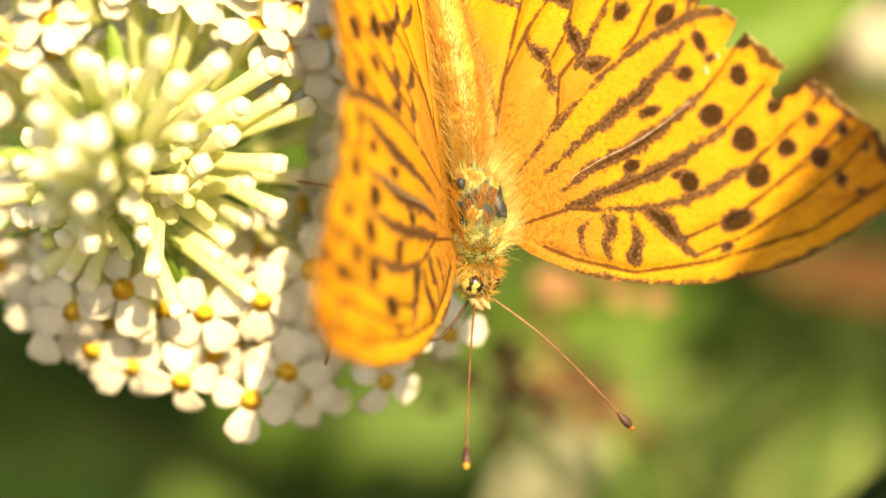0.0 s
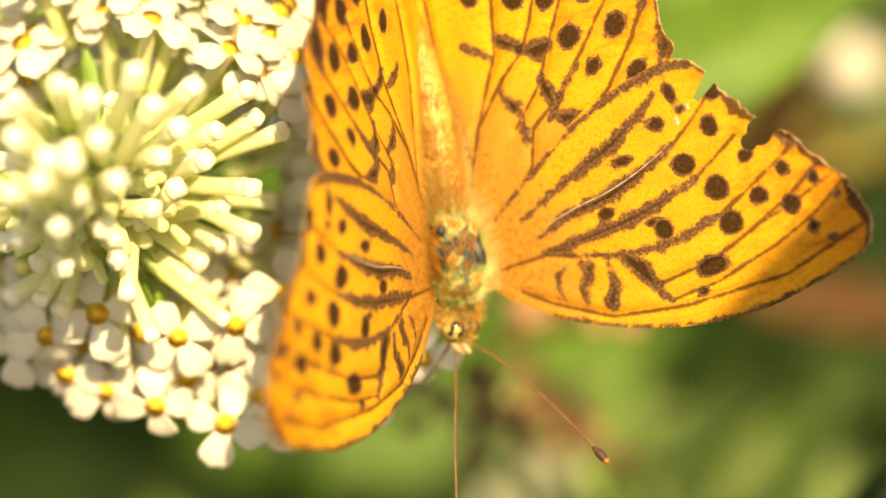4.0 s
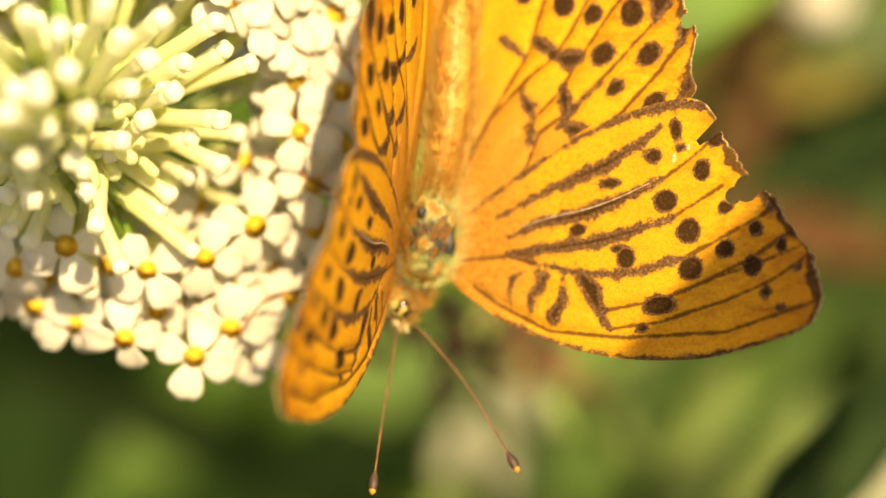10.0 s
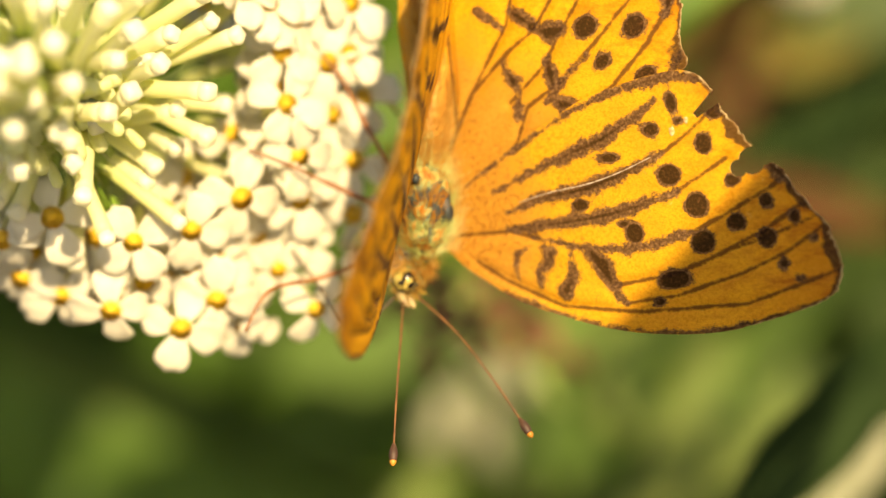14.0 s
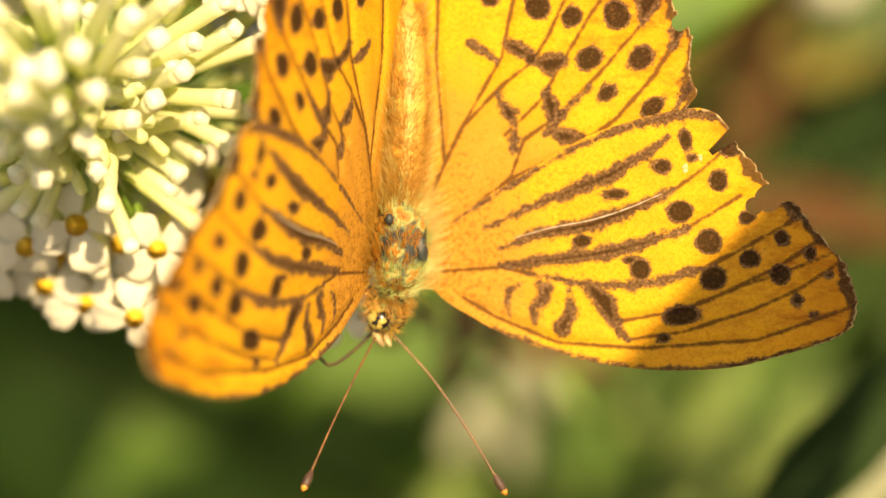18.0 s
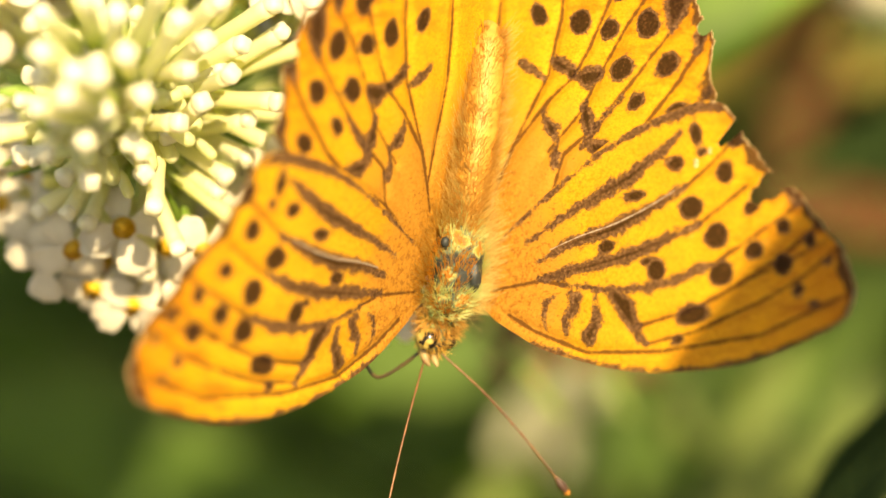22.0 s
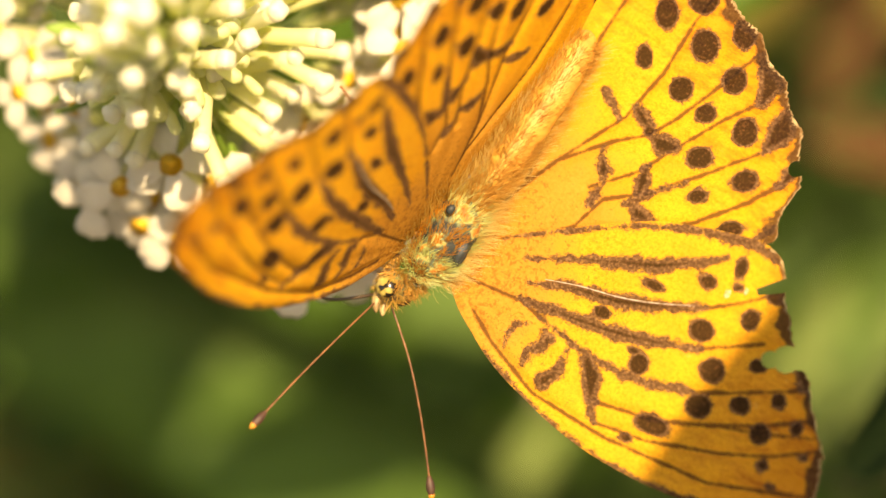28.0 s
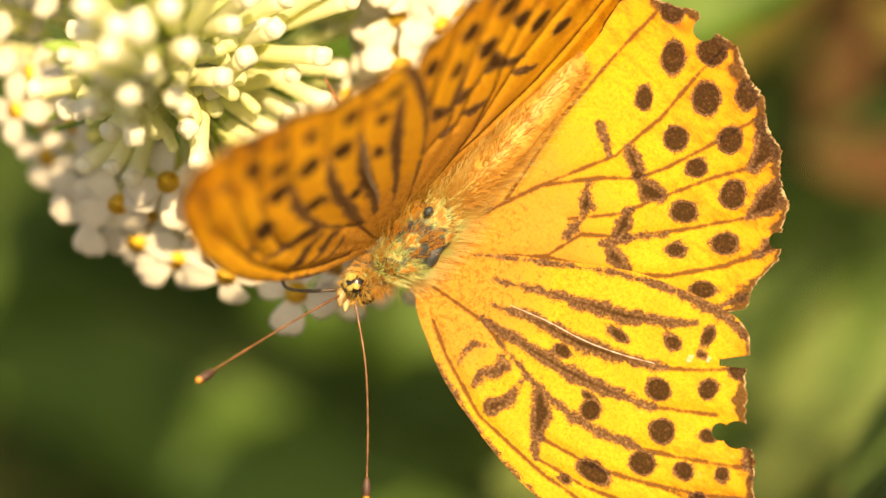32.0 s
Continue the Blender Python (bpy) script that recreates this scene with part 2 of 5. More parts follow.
LEAF = plain("green_leaf", (0.026, 0.066, 0.011), (0.092, 0.185, 0.032), 75.0, 0.5, through_fac=0.40, tint=(0.95, 1.0, 0.25), random_shift=0.5, gloss=0.15)
# shade inside the bush is put into this darker leaf colour
LEAF_SHADE_TONE = plain("shade_toned_green_leaf", (0.020, 0.043, 0.011), (0.045, 0.080, 0.023), 60.0, 0.5, through_fac=0.12, tint=(0.9, 1.0, 0.3), random_shift=0.5, gloss=0.10)
# darker still: shade on the right-hand leaves, painted as near-black green
LEAF_DEEP_SHADE = plain("deep_shade_green_leaf", (0.007, 0.016, 0.005), (0.014, 0.030, 0.009), 60.0, 0.7, through_fac=0.04, tint=(0.9, 1.0, 0.3), gloss=0.05)
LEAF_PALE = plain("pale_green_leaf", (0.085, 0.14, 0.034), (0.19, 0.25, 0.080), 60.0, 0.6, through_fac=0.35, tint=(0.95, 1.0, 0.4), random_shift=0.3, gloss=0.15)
LEAF_WHITE = plain("whitish_pod", (0.18, 0.20, 0.12), (0.34, 0.35, 0.26), 120.0, 0.7, through_fac=0.3, random_shift=0.4, gloss=0.1)
WITHERED = plain("withered_flower", (0.05, 0.018, 0.008), (0.16, 0.055, 0.02), 200.0, 0.8, random_shift=0.5)
FADED = plain("faded_petal", (0.20, 0.09, 0.04), (0.40, 0.23, 0.11), 300.0, 0.7, through_fac=0.3, random_shift=0.3)
BARK = plain("grey_brown_bark", (0.05, 0.035, 0.022), (0.13, 0.095, 0.06), 220.0, 0.85, stretch=(1, 1, 0.3), relief=0.0006, gloss=0.1)
SOIL = plain("dark_soil", (0.022, 0.015, 0.009), (0.06, 0.042, 0.026), 14.0, 0.95, 8.0, relief=0.02)


# ---- building blocks ----
def mesh_of(name, verts, faces, mats, smooth=True, index=None):
    me = bpy.data.meshes.new(name)
    me.from_pydata([tuple(v) for v in verts], [], [tuple(f) for f in faces])
    for m in mats if isinstance(mats, (list, tuple)) else [mats]:
        me.materials.append(m)
    if index is not None:
        me.polygons.foreach_set("material_index", index)
    if smooth:
        me.polygons.foreach_set("use_smooth", [True] * len(me.polygons))
    me.update()
    return me


def part(name, me, parent, m=None, label=""):
    ob = new(name, me)
    ob.parent = parent
    if m is not None:
        ob.matrix_basis = m
    return tagged(ob, label) if label else ob


def thing(name, m, label, category, group="", kind=""):
    ob = new(name)
    ob.empty_display_size = 0.01
    ob.matrix_basis = m
    return tagged(ob, label, category, group, kind)


def sweep(path, radii, sides=8, cap=True):
    """A round rod along a path of points, in millimetres; gives vertices in metres and faces."""
    path = [Vector(p) for p in path]
    verts, faces = [], []
    up = Vector((0.31, 0.17, 0.93))
    for i, p in enumerate(path):
        d = (path[min(i + 1, len(path) - 1)] - path[max(i - 1, 0)]).normalized()
        a = d.cross(up)
        a = a.normalized() if a.length > 0.05 else d.cross(Vector((1, 0, 0))).normalized()
        b = d.cross(a)
        for k in range(sides):
            w = 2 * math.pi * k / sides
            verts.append((p + (a * math.cos(w) + b * math.sin(w)) * radii[i]) * MM)
    for i in range(len(path) - 1):
        for k in range(sides):
            j = (k + 1) % sides
            faces.append((i * sides + k, i * sides + j, (i + 1) * sides + j, (i + 1) * sides + k))
    if cap:
        faces.append(tuple(range(sides))[::-1])
        faces.append(tuple((len(path) - 1) * sides + k for k in range(sides)))
    return verts, faces


def bent(points, n=12):
    """A smooth path through a few points."""
    pts = [Vector(p) for p in points]
    out = []
    for i in range(len(pts) - 1):
        p0, p1, p2, p3 = pts[max(i - 1, 0)], pts[i], pts[i + 1], pts[min(i + 2, len(pts) - 1)]
        for k in range(n):
            u = k / n
            out.append(0.5 * ((2 * p1) + (p2 - p0) * u + (2 * p0 - 5 * p1 + 4 * p2 - p3) * u * u + (3 * p1 - p0 - 3 * p2 + p3) * u ** 3))
    return out + [pts[-1]]


def egg(rx, ry, rz, seg=20, rings=14, rough=0.0, seed=0):
    """A slightly uneven ellipsoid, long axis free, in millimetres."""
    rnd = random.Random(seed)
    off = Vector((rnd.random() * 9, rnd.random() * 9, rnd.random() * 9))
    verts, faces = [], []
    for i in range(rings + 1):
        v = math.pi * i / rings
        for k in range(seg):
            u = 2 * math.pi * k / seg
            d = Vector((math.sin(v) * math.cos(u), math.cos(v), math.sin(v) * math.sin(u)))
            f = 1 + rough * noise.noise(d * 2.5 + off)
            verts.append(Vector((d.x * rx, d.y * ry, d.z * rz)) * f * MM)
    for i in range(rings):
        for k in range(seg):
            j = (k + 1) % seg
            faces.append((i * seg + k, i * seg + j, (i + 1) * seg + j, (i + 1) * seg + k))
    return verts, faces


def stage(x, y, z, rx=0, ry=0, rz=0):
    return STAGE @ pose(x * MM, y * MM, z * MM, rx, ry, rz)


# ---- the butterfly ----
class Pattern:
    """Distance, in millimetres, from every point of a wing to the nearest mark."""

    def __init__(self, pts, bold=1.0):
        self.p, self.d, self.bold = pts, np.full(len(pts), 9.0), bold

    def streak(self, line, half):
        line = np.array(line)
        for a, b, wa, wb in zip(line[:-1], line[1:], half[:-1], half[1:]):
            ab = b - a
            u = np.clip(((self.p - a) @ ab) / (ab @ ab), 0, 1)
            far = np.linalg.norm(self.p - a - u[:, None] * ab, axis=1)
            self.d = np.minimum(self.d, far - (wa + (wb - wa) * u) * self.bold - (0.06 if self.bold > 1 else 0))

    def spot(self, x, y, rx, ry, turn=0):
        c, s = math.cos(radians(turn)), math.sin(radians(turn))
        rx, ry = 0.92 * rx, 0.92 * ry
        q = (self.p - (x, y)) @ np.array([[c, -s], [s, c]])
        far = (np.hypot(q[:, 0] / rx, q[:, 1] / ry) - 1) * min(rx, ry)
        self.d = np.minimum(self.d, np.where(far < 0, 3 * far, far))


def forewing_marks(ink, vein):
    ink.streak([(6.4, 3.6), (11.5, 5.8), (14.4, 6.9), (17.2, 7.9), (20.9, 10.0), (22.3, 11.0)], [0.06, 0.32, 0.46, 0.51, 0.34, 0.15])
    ink.streak([(7.6, 1.9), (10.7, 3.0), (15.5, 3.8), (18.9, 4.9), (22.4, 6.4)], [0.12, 0.41, 0.54, 0.49, 0.22])
    ink.streak([(7.5, 0.4), (11.8, 0.8), (16.7, 1.4), (20.5, 2.2), (23.6, 3.3)], [0.15, 0.44, 0.49, 0.44, 0.22])
    ink.streak([(10.0, -0.3), (14.4, -1.2), (18.3, -1.5), (21.7, -1.1), (24.6, -0.2)], [0.10, 0.22, 0.34, 0.34, 0.34])
    ink.streak([(15.1, 10.6), (17.9, 11.7), (21.2, 12.5), (24.1, 13.0), (26.1, 12.5)], [0.12, 0.29, 0.39, 0.34, 0.22])
    ink.streak([(9.3, -1.1), (8.3, -1.8), (8.1, -2.9), (8.3, -4.0)], [0.10, 0.22, 0.20, 0.10])
    ink.streak([(10.9, -1.1), (11.6, -1.7), (11.1, -2.6), (10.4, -3.2), (10.3, -4.5)], [0.24, 0.49, 0.44, 0.37, 0.15])
    ink.streak([(13.5, -1.9), (13.6, -3.5), (12.8, -4.9)], [0.20, 0.41, 0.63])
    ink.streak([(15.4, -1.7), (16.5, -2.8), (17.2, -4.6), (18.1, -6.0)], [0.54, 0.78, 0.41, 0.29])
    ink.streak([(32.2, 5.9), (33.5, 4.7), (35.3, 3.5), (37.0, 1.4), (38.2, -1.0), (38.4, -3.2)], [0.95, 1.0, 0.85, 0.8, 0.65, 0.24])
    ink.spot(26.4, 7.2, 0.91, 1.08, 4)
    ink.spot(23.1, 4.7, 1.25, 1.08, 4)
    ink.spot(25.4, 2.1, 1.25, 1.19, 4)
    ink.spot(28.8, 0.6, 1.06, 0.89, 4)
    ink.spot(31.3, -0.8, 1.01, 0.99, 5)
    ink.spot(32.7, -3.0, 0.58, 0.50, 5)
    ink.spot(34.0, -4.3, 0.38, 0.30, 5)
    ink.spot(31.5, 2.3, 0.77, 0.74, 4)
    ink.spot(33.9, 0.9, 0.62, 0.74, 4)
    ink.spot(28.7, 4.1, 0.91, 0.69, 4)
    ink.spot(35.4, -1.0, 0.43, 0.35, 5)
    ink.spot(23.7, 10.7, 0.62, 1.22, 4)
    ink.spot(24.2, 9.2, 0.57, 0.39, 4)
    ink.spot(27.4, 10.1, 1.15, 1.07, 4)
    ink.spot(17.7, 6.3, 1.25, 0.54, 4)
    ink.spot(21.7, 8.5, 0.96, 0.69, 4)
    ink.spot(14.7, 2.4, 1.02, 0.69, 4)
    ink.spot(19.6, -0.1, 0.97, 1.09, 4)
    ink.spot(18.7, 0.7, 0.77, 0.40, 4)
    ink.spot(25.7, -1.0, 1.30, 1.14, 5)
    ink.spot(22.9, -4.1, 1.84, 0.95, 5)
    ink.spot(21.4, -6.0, 0.68, 0.50, 5)
    vein.streak([(23.6, 3.3), (26.1, 4.7), (28.2, 5.9)], [0.12, 0.10, 0.10])
    vein.streak([(24.6, -0.2), (27.8, 1.2), (32.0, 3.4), (34.5, 5.0)], [0.15, 0.12, 0.12, 0.15])
    vein.streak([(17.1, -4.6), (22.8, -3.7), (26.6, -2.3), (31.3, -0.1), (35.2, 2.3)], [0.10, 0.12, 0.12, 0.12, 0.15])
    vein.streak([(17.9, -6.1), (23.0, -5.5), (29.1, -3.7), (32.9, -2.1), (36.8, 0.4)], [0.07, 0.10, 0.10, 0.10, 0.12])
    vein.streak([(4.2, -2.2), (7.2, -4.0), (12.3, -6.2), (19.6, -6.8), (29.3, -6.3), (37.8, -3.5)], [0.10, 0.12, 0.10, 0.10, 0.10, 0.10])
    vein.streak([(22.4, 6.4), (24.9, 8.1), (27.4, 10.2)], [0.10, 0.10, 0.10])
    vein.streak([(2.1, 0.0), (8.0, 0.3), (10.0, -0.3)], [0.07, 0.10, 0.10])
    vein.streak([(27.1, -2.0), (31.3, -0.8), (36.0, 1.0)], [0.07, 0.07, 0.07])
    ink.streak([(3.6, 4.2), (5.7, 5.5), (8.8, 7.3), (12.8, 9.5), (15.1, 10.6)], [0.04, 0.06, 0.11, 0.14, 0.16])


def hindwing_marks(ink, vein):
    ink.streak([(4.7, 19.7), (5.8, 19.0), (7.0, 18.2)], [0.22, 0.34, 0.20])
    ink.streak([(7.8, 19.6), (8.8, 19.2), (9.8, 18.6)], [0.39, 0.59, 0.44])
    ink.streak([(10.4, 18.1), (11.5, 17.9), (12.4, 18.2)], [0.34, 0.78, 0.59])
    ink.streak([(11.3, 15.6), (11.7, 14.5), (11.9, 13.1)], [0.39, 0.63, 0.34])
    ink.streak([(11.3, 12.2), (12.6, 13.7), (15.0, 16.1)], [0.20, 0.44, 0.10])
    ink.streak([(11.8, 12.4), (12.8, 11.9), (14.4, 11.8)], [0.24, 0.63, 0.34])
    ink.streak([(7.3, 15.1), (8.1, 13.8), (8.7, 12.8)], [0.24, 0.59, 0.24])
    ink.streak([(8.7, 12.8), (8.7, 11.7), (8.7, 10.6)], [0.20, 0.34, 0.29])
    ink.streak([(15.2, 28.6), (16.8, 27.1), (16.9, 25.0)], [0.49, 1.02, 0.39])
    ink.streak([(19.3, 25.3), (19.7, 23.8), (19.2, 21.5)], [0.49, 0.98, 0.24])
    ink.streak([(22.4, 21.9), (22.3, 20.9), (21.8, 19.5)], [0.24, 0.63, 0.20])
    ink.streak([(23.5, 16.5), (22.9, 15.4), (22.0, 13.9)], [0.34, 0.29, 0.10])
    ink.spot(6.2, 23.7, 0.87, 1.28, 37)
    ink.spot(10.4, 22.8, 1.21, 1.27, 37)
    ink.spot(13.3, 22.0, 1.06, 0.97, 37)
    ink.spot(14.9, 18.5, 1.34, 1.06, 37)
    ink.spot(16.4, 15.6, 0.96, 0.72, 37)
    ink.spot(5.8, 27.9, 1.16, 1.67, 36)
    ink.spot(10.2, 27.0, 1.35, 1.66, 37)
    ink.spot(14.0, 25.6, 1.20, 1.36, 37)
    ink.spot(17.1, 22.2, 1.24, 1.45, 37)
    ink.spot(19.2, 18.6, 1.28, 1.06, 37)
    ink.spot(20.3, 14.5, 1.28, 0.86, 37)
    ink.spot(3.1, 31.0, 1.26, 1.39, 36)
    ink.spot(8.0, 30.4, 1.45, 1.47, 36)
    ink.spot(12.6, 29.4, 1.15, 1.56, 37)
    ink.spot(9.9, 18.4, 0.68, 0.49, 37)
    vein.streak([(1.6, 7.1), (4.1, 12.5), (7.5, 16.1), (10.1, 18.2), (11.4, 20.5), (12.9, 24.0), (14.6, 28.7)], [0.10, 0.12, 0.12, 0.12, 0.10, 0.10, 0.10])
    vein.streak([(4.1, 12.5), (7.4, 18.5), (8.3, 23.5), (8.3, 28.0), (8.6, 32.2)], [0.07, 0.12, 0.12, 0.10, 0.10])
    vein.streak([(3.0, 3.9), (8.3, 8.2), (12.9, 10.2), (17.2, 13.4), (20.3, 17.1), (22.0, 19.9)], [0.12, 0.17, 0.20, 0.17, 0.15, 0.20])
    vein.streak([(7.7, 11.8), (10.9, 15.0), (12.6, 18.2), (14.9, 22.3), (17.2, 25.5)], [0.07, 0.10, 0.10, 0.10, 0.12])
    vein.streak([(8.3, 8.2), (9.4, 11.5), (12.1, 13.5), (15.5, 17.0), (18.6, 20.7), (20.3, 22.8)], [0.07, 0.10, 0.12, 0.10, 0.10, 0.12])
    vein.streak([(2.6, 9.7), (1.8, 18.3), (1.9, 25.1), (2.3, 31.5)], [0.07, 0.10, 0.10, 0.10])


# Angle from the wing's axis and length of the rays to the margin.
FORE_RAYS = [(-42, 3.7), (-38, 6.2), (-36, 8.7), (-30, 13.8), (-26, 18.7), (-22, 23.2), (-18, 27.9), (-14, 32.3), (-11, 35.7), (-9, 37.5), (-6, 38.3), (-3.5, 38.1), (0, 36.9), (5, 34.8), (10, 32.8), (13, 31.6), (16, 30.8), (20, 30.2), (24, 29.6), (26, 29.4), (28.5, 28.2), (31, 25.3), (33.6, 22.0), (36.3, 19.0), (37.5, 16.2), (40.5, 11.8), (45, 8.2), (52, 4.8)]
HIND_RAYS = [(26, 16.0), (29, 23.0), (31.5, 26.6), (33, 28.9), (36, 29.6), (43, 31.9), (49, 32.6), (56, 33.0), (63, 33.2), (69, 33.5), (75, 33.5), (82, 32.6), (90, 31.0), (95, 26.0), (99, 18.0)]
# Torn places: centre and radius.
FORE_TEARS = [(30.5, 5.6, 1.15), (29.3, 5.0, 0.75), (31.6, 6.3, 1.1)]
# Slits: inner end, outer end, and half their width there.
FORE_SLITS = [((25.7, 9.5), (29.4, 12.4), 0.55)]
HIND_TEARS = [(22.4, 21.6, 0.7), (6.3, 31.4, 1.0), (24.6, 19.0, 0.4)]


def wing_height(x, y, side, longest=38.8):
    """How far a forewing bulges over its flat, in millimetres."""
    reach = math.hypot(x, y) / longest
    return 0.9 * math.sin(reach * math.pi) + 0.10 * math.sin(math.atan2(y, x) * 30) * reach - (-0.3 if side > 0 else 0.9) * reach ** 3 + 0.15


def wing_mesh(name, rays, tears, slits, marks, side, seed, scallop, droop, lift, costa=False, rings=140, rays_n=250):
    """One wing: two skins a hair's breadth apart, cambered and pleated along its veins."""
    ang = np.array([a for a, _ in rays], float)
    rad = np.array([r for _, r in rays], float)
    th = np.linspace(ang[0], ang[-1], rays_n)
    rr = np.interp(th, ang, rad)
    rr = np.convolve(np.pad(rr, 2, mode="edge"), np.ones(5) / 5, mode="valid")
    rnd = np.random.RandomState(seed)
    wavy = scallop * np.abs(np.sin(np.radians(th) * 22.0)) + 0.22 * rnd.rand(rays_n)
    rr = rr - np.where(rr > 0.78 * rr.max(), wavy, 0)
    s = np.linspace(0.02, 1, rings) ** 0.85
    T, S = np.meshgrid(np.radians(th), s, indexing="ij")
    R = S * rr[:, None]
    p = np.stack([(R * np.cos(T)).ravel(), (R * np.sin(T)).ravel()], 1)
    ink, vein = Pattern(p, 1.22), Pattern(p)
    marks(ink, vein)
    if costa:
        # the dark leading edge
        line = [(0.992 * r * math.cos(radians(a)), 0.992 * r * math.sin(radians(a))) for a, r in rays if -37 < a < -8]
        ink.streak(line, [0.15] * len(line))
    reach = (R / rr.max()).ravel()
    camber = 0.9 * np.sin(np.clip(reach, 0, 1) * math.pi) + 0.10 * np.sin(T.ravel() * 30) * reach - droop * reach ** 3
    crease = -0.22 * np.exp(-(np.maximum(vein.d, 0) / 0.45) ** 2) * np.clip(reach * 3, 0, 1)
    z = camber + crease + lift
    n = len(p)
    # cut the tears and slits: whole cells go, and the corners that reach in are drawn back to the edge
    gone = np.zeros(n, bool)
    for (x0, y0), (x1, y1), half in slits:
        way = np.array((x1 - x0, y1 - y0)) / math.hypot(x1 - x0, y1 - y0)
        u = ((p - (x0, y0)) @ way) / math.hypot(x1 - x0, y1 - y0)
        off = (p - (x0, y0)) @ np.array((-way[1], way[0]))
        wide = 0.26 + half * np.clip(u, 0, 1.4)
        inside = (u > 0) & (np.abs(off) < wide)
        gone |= inside
        p = p + np.where(inside, np.where(off < 0, -1, 1) * wide - off, 0)[:, None] * np.array((-way[1], way[0]))
    for x, y, r in tears:
        gone |= np.hypot(p[:, 0] - x, p[:, 1] - y) < r
    for _ in range(4):
        for x, y, r in tears:
            d = p - (x, y)
            far = np.maximum(np.linalg.norm(d, axis=1), 1e-6)
            p = np.where((far < r)[:, None], (x, y) + d * (r / far)[:, None], p)
    top = np.stack([p[:, 0] * side, p[:, 1], z + 0.03], 1) * MM
    low = np.stack([p[:, 0] * side, p[:, 1], z - 0.03], 1) * MM
    g = gone.reshape(T.shape)
    keep = ~(g[:-1, :-1] & g[1:, :-1] & g[:-1, 1:] & g[1:, 1:])
    gi, gj = np.nonzero(keep)
    a = gi * rings + gj
    quad = np.stack([a, a + 1, a + rings + 1, a + rings], 1)
    if side > 0:
        quad = quad[:, ::-1]
    # quads of the upper skin look up, those of the lower skin down
    faces = np.concatenate([quad[:, ::-1], quad + n])
    edges = {}
    for q in quad.tolist():
        for u, v in zip(q, q[1:] + q[:1]):
            if (v, u) in edges:
                del edges[(v, u)]
            else:
                edges[(u, v)] = 1
    rim = np.array([(u, v, v + n, u + n) for u, v in edges])
    index = [0] * len(quad) + [1] * len(quad) + [2] * len(rim)
    me = mesh_of(name, np.concatenate([top, low]).tolist(), faces.tolist() + rim.tolist(), [WING, UNDER, FRINGE], True, index)
    for key, val in (("ink", ink.d), ("vein", vein.d), ("reach", reach), ("root", R.ravel() / (12.5 if costa else 19.0)), ("edge", ((1 - S) * rr[:, None] + np.where(rr < 0.75 * rr.max(), 9.0, 0.0)[:, None]).ravel())):
        at = me.attributes.new(key, "FLOAT", "POINT")
        at.data.foreach_set("value", np.concatenate([val, val]).astype(np.float32))
    return me


def perched(x, y, z, rx, ry, rz):
    return stage(x, y, z, rx, ry, rz)


def hinge(side, raised, twist, swept):
    """A wing's place on its butterfly."""
    turn = Matrix.Rotation(radians(-side * raised), 4, "Y") @ Matrix.Rotation(radians(twist), 4, "X") @ Matrix.Rotation(radians(side * swept), 4, "Z")
    return Matrix.Translation((side * 2.0 * MM, 0, 1.0 * MM)) @ turn


def hairs(name, mat, spots, length, lean, width, seed):
    """Fine tapered hairs, each a sliver of three sides, rooted at (place, normal) pairs in millimetres."""
    rnd = random.Random(seed)
    verts, faces = [], []
    for p, nrm in spots:
        d = (nrm + Vector(lean) + Vector((rnd.gauss(0, 0.38), rnd.gauss(0, 0.38), rnd.gauss(0, 0.38)))).normalized()
        ln = length * rnd.uniform(0.55, 1.25)
        a = d.cross(Vector((0.3, 0.5, 0.8))).normalized() * width
        b = d.cross(a.normalized()) * width
        k = len(verts)
        droop = Vector(lean) * 0.25 * ln
        mid = p + d * ln * 0.55
        tip = p + d * ln + droop
        verts += [(p + a) * MM, (p - a * 0.5 + b) * MM, (p - a * 0.5 - b) * MM, (mid + a * 0.7) * MM, (mid - a * 0.35 + b * 0.7) * MM, (mid - a * 0.35 - b * 0.7) * MM, tip * MM]
        faces += [(k, k + 1, k + 4, k + 3), (k + 1, k + 2, k + 5, k + 4), (k + 2, k, k + 3, k + 5), (k + 3, k + 4, k + 6), (k + 4, k + 5, k + 6), (k + 5, k + 3, k + 6)]
    return mesh_of(name, verts, faces, mat, False)


def skin(rx, ry, rz, centre, n, seed, keep=lambda d: True):
    """Places and normals spread over an ellipsoid."""
    rnd = random.Random(seed)
    out = []
    while len(out) < n:
        d = Vector((rnd.gauss(0, 1), rnd.gauss(0, 1), rnd.gauss(0, 1))).normalized()
        if keep(d):
            p = Vector((d.x * rx, d.y * ry, d.z * rz))
            out.append((p + Vector(centre), Vector((d.x / rx, d.y / ry, d.z / rz)).normalized()))
    return out


butterfly = thing("butterfly", stage(0, 0, 0), "orange butterfly with black spots and torn wings, feeding head-down", "butterfly")
thorax = part("thorax", mesh_of("thorax", *egg(2.25, 4.3, 2.4, 28, 18, rough=0.16, seed=2), THORAX), butterfly, pose(-0.7 * MM, 2.2 * MM, 3.5 * MM), "thorax under golden-green hair, with a bare black patch")
part("bare_patch", mesh_of("bare_patch", *egg(0.60, 1.2, 0.56, 16, 12, rough=0.3, seed=31), BARE), thorax, pose(0.95 * MM, -0.2 * MM, 2.15 * MM, 0, 15, 12), "glossy black-teal bare patch")
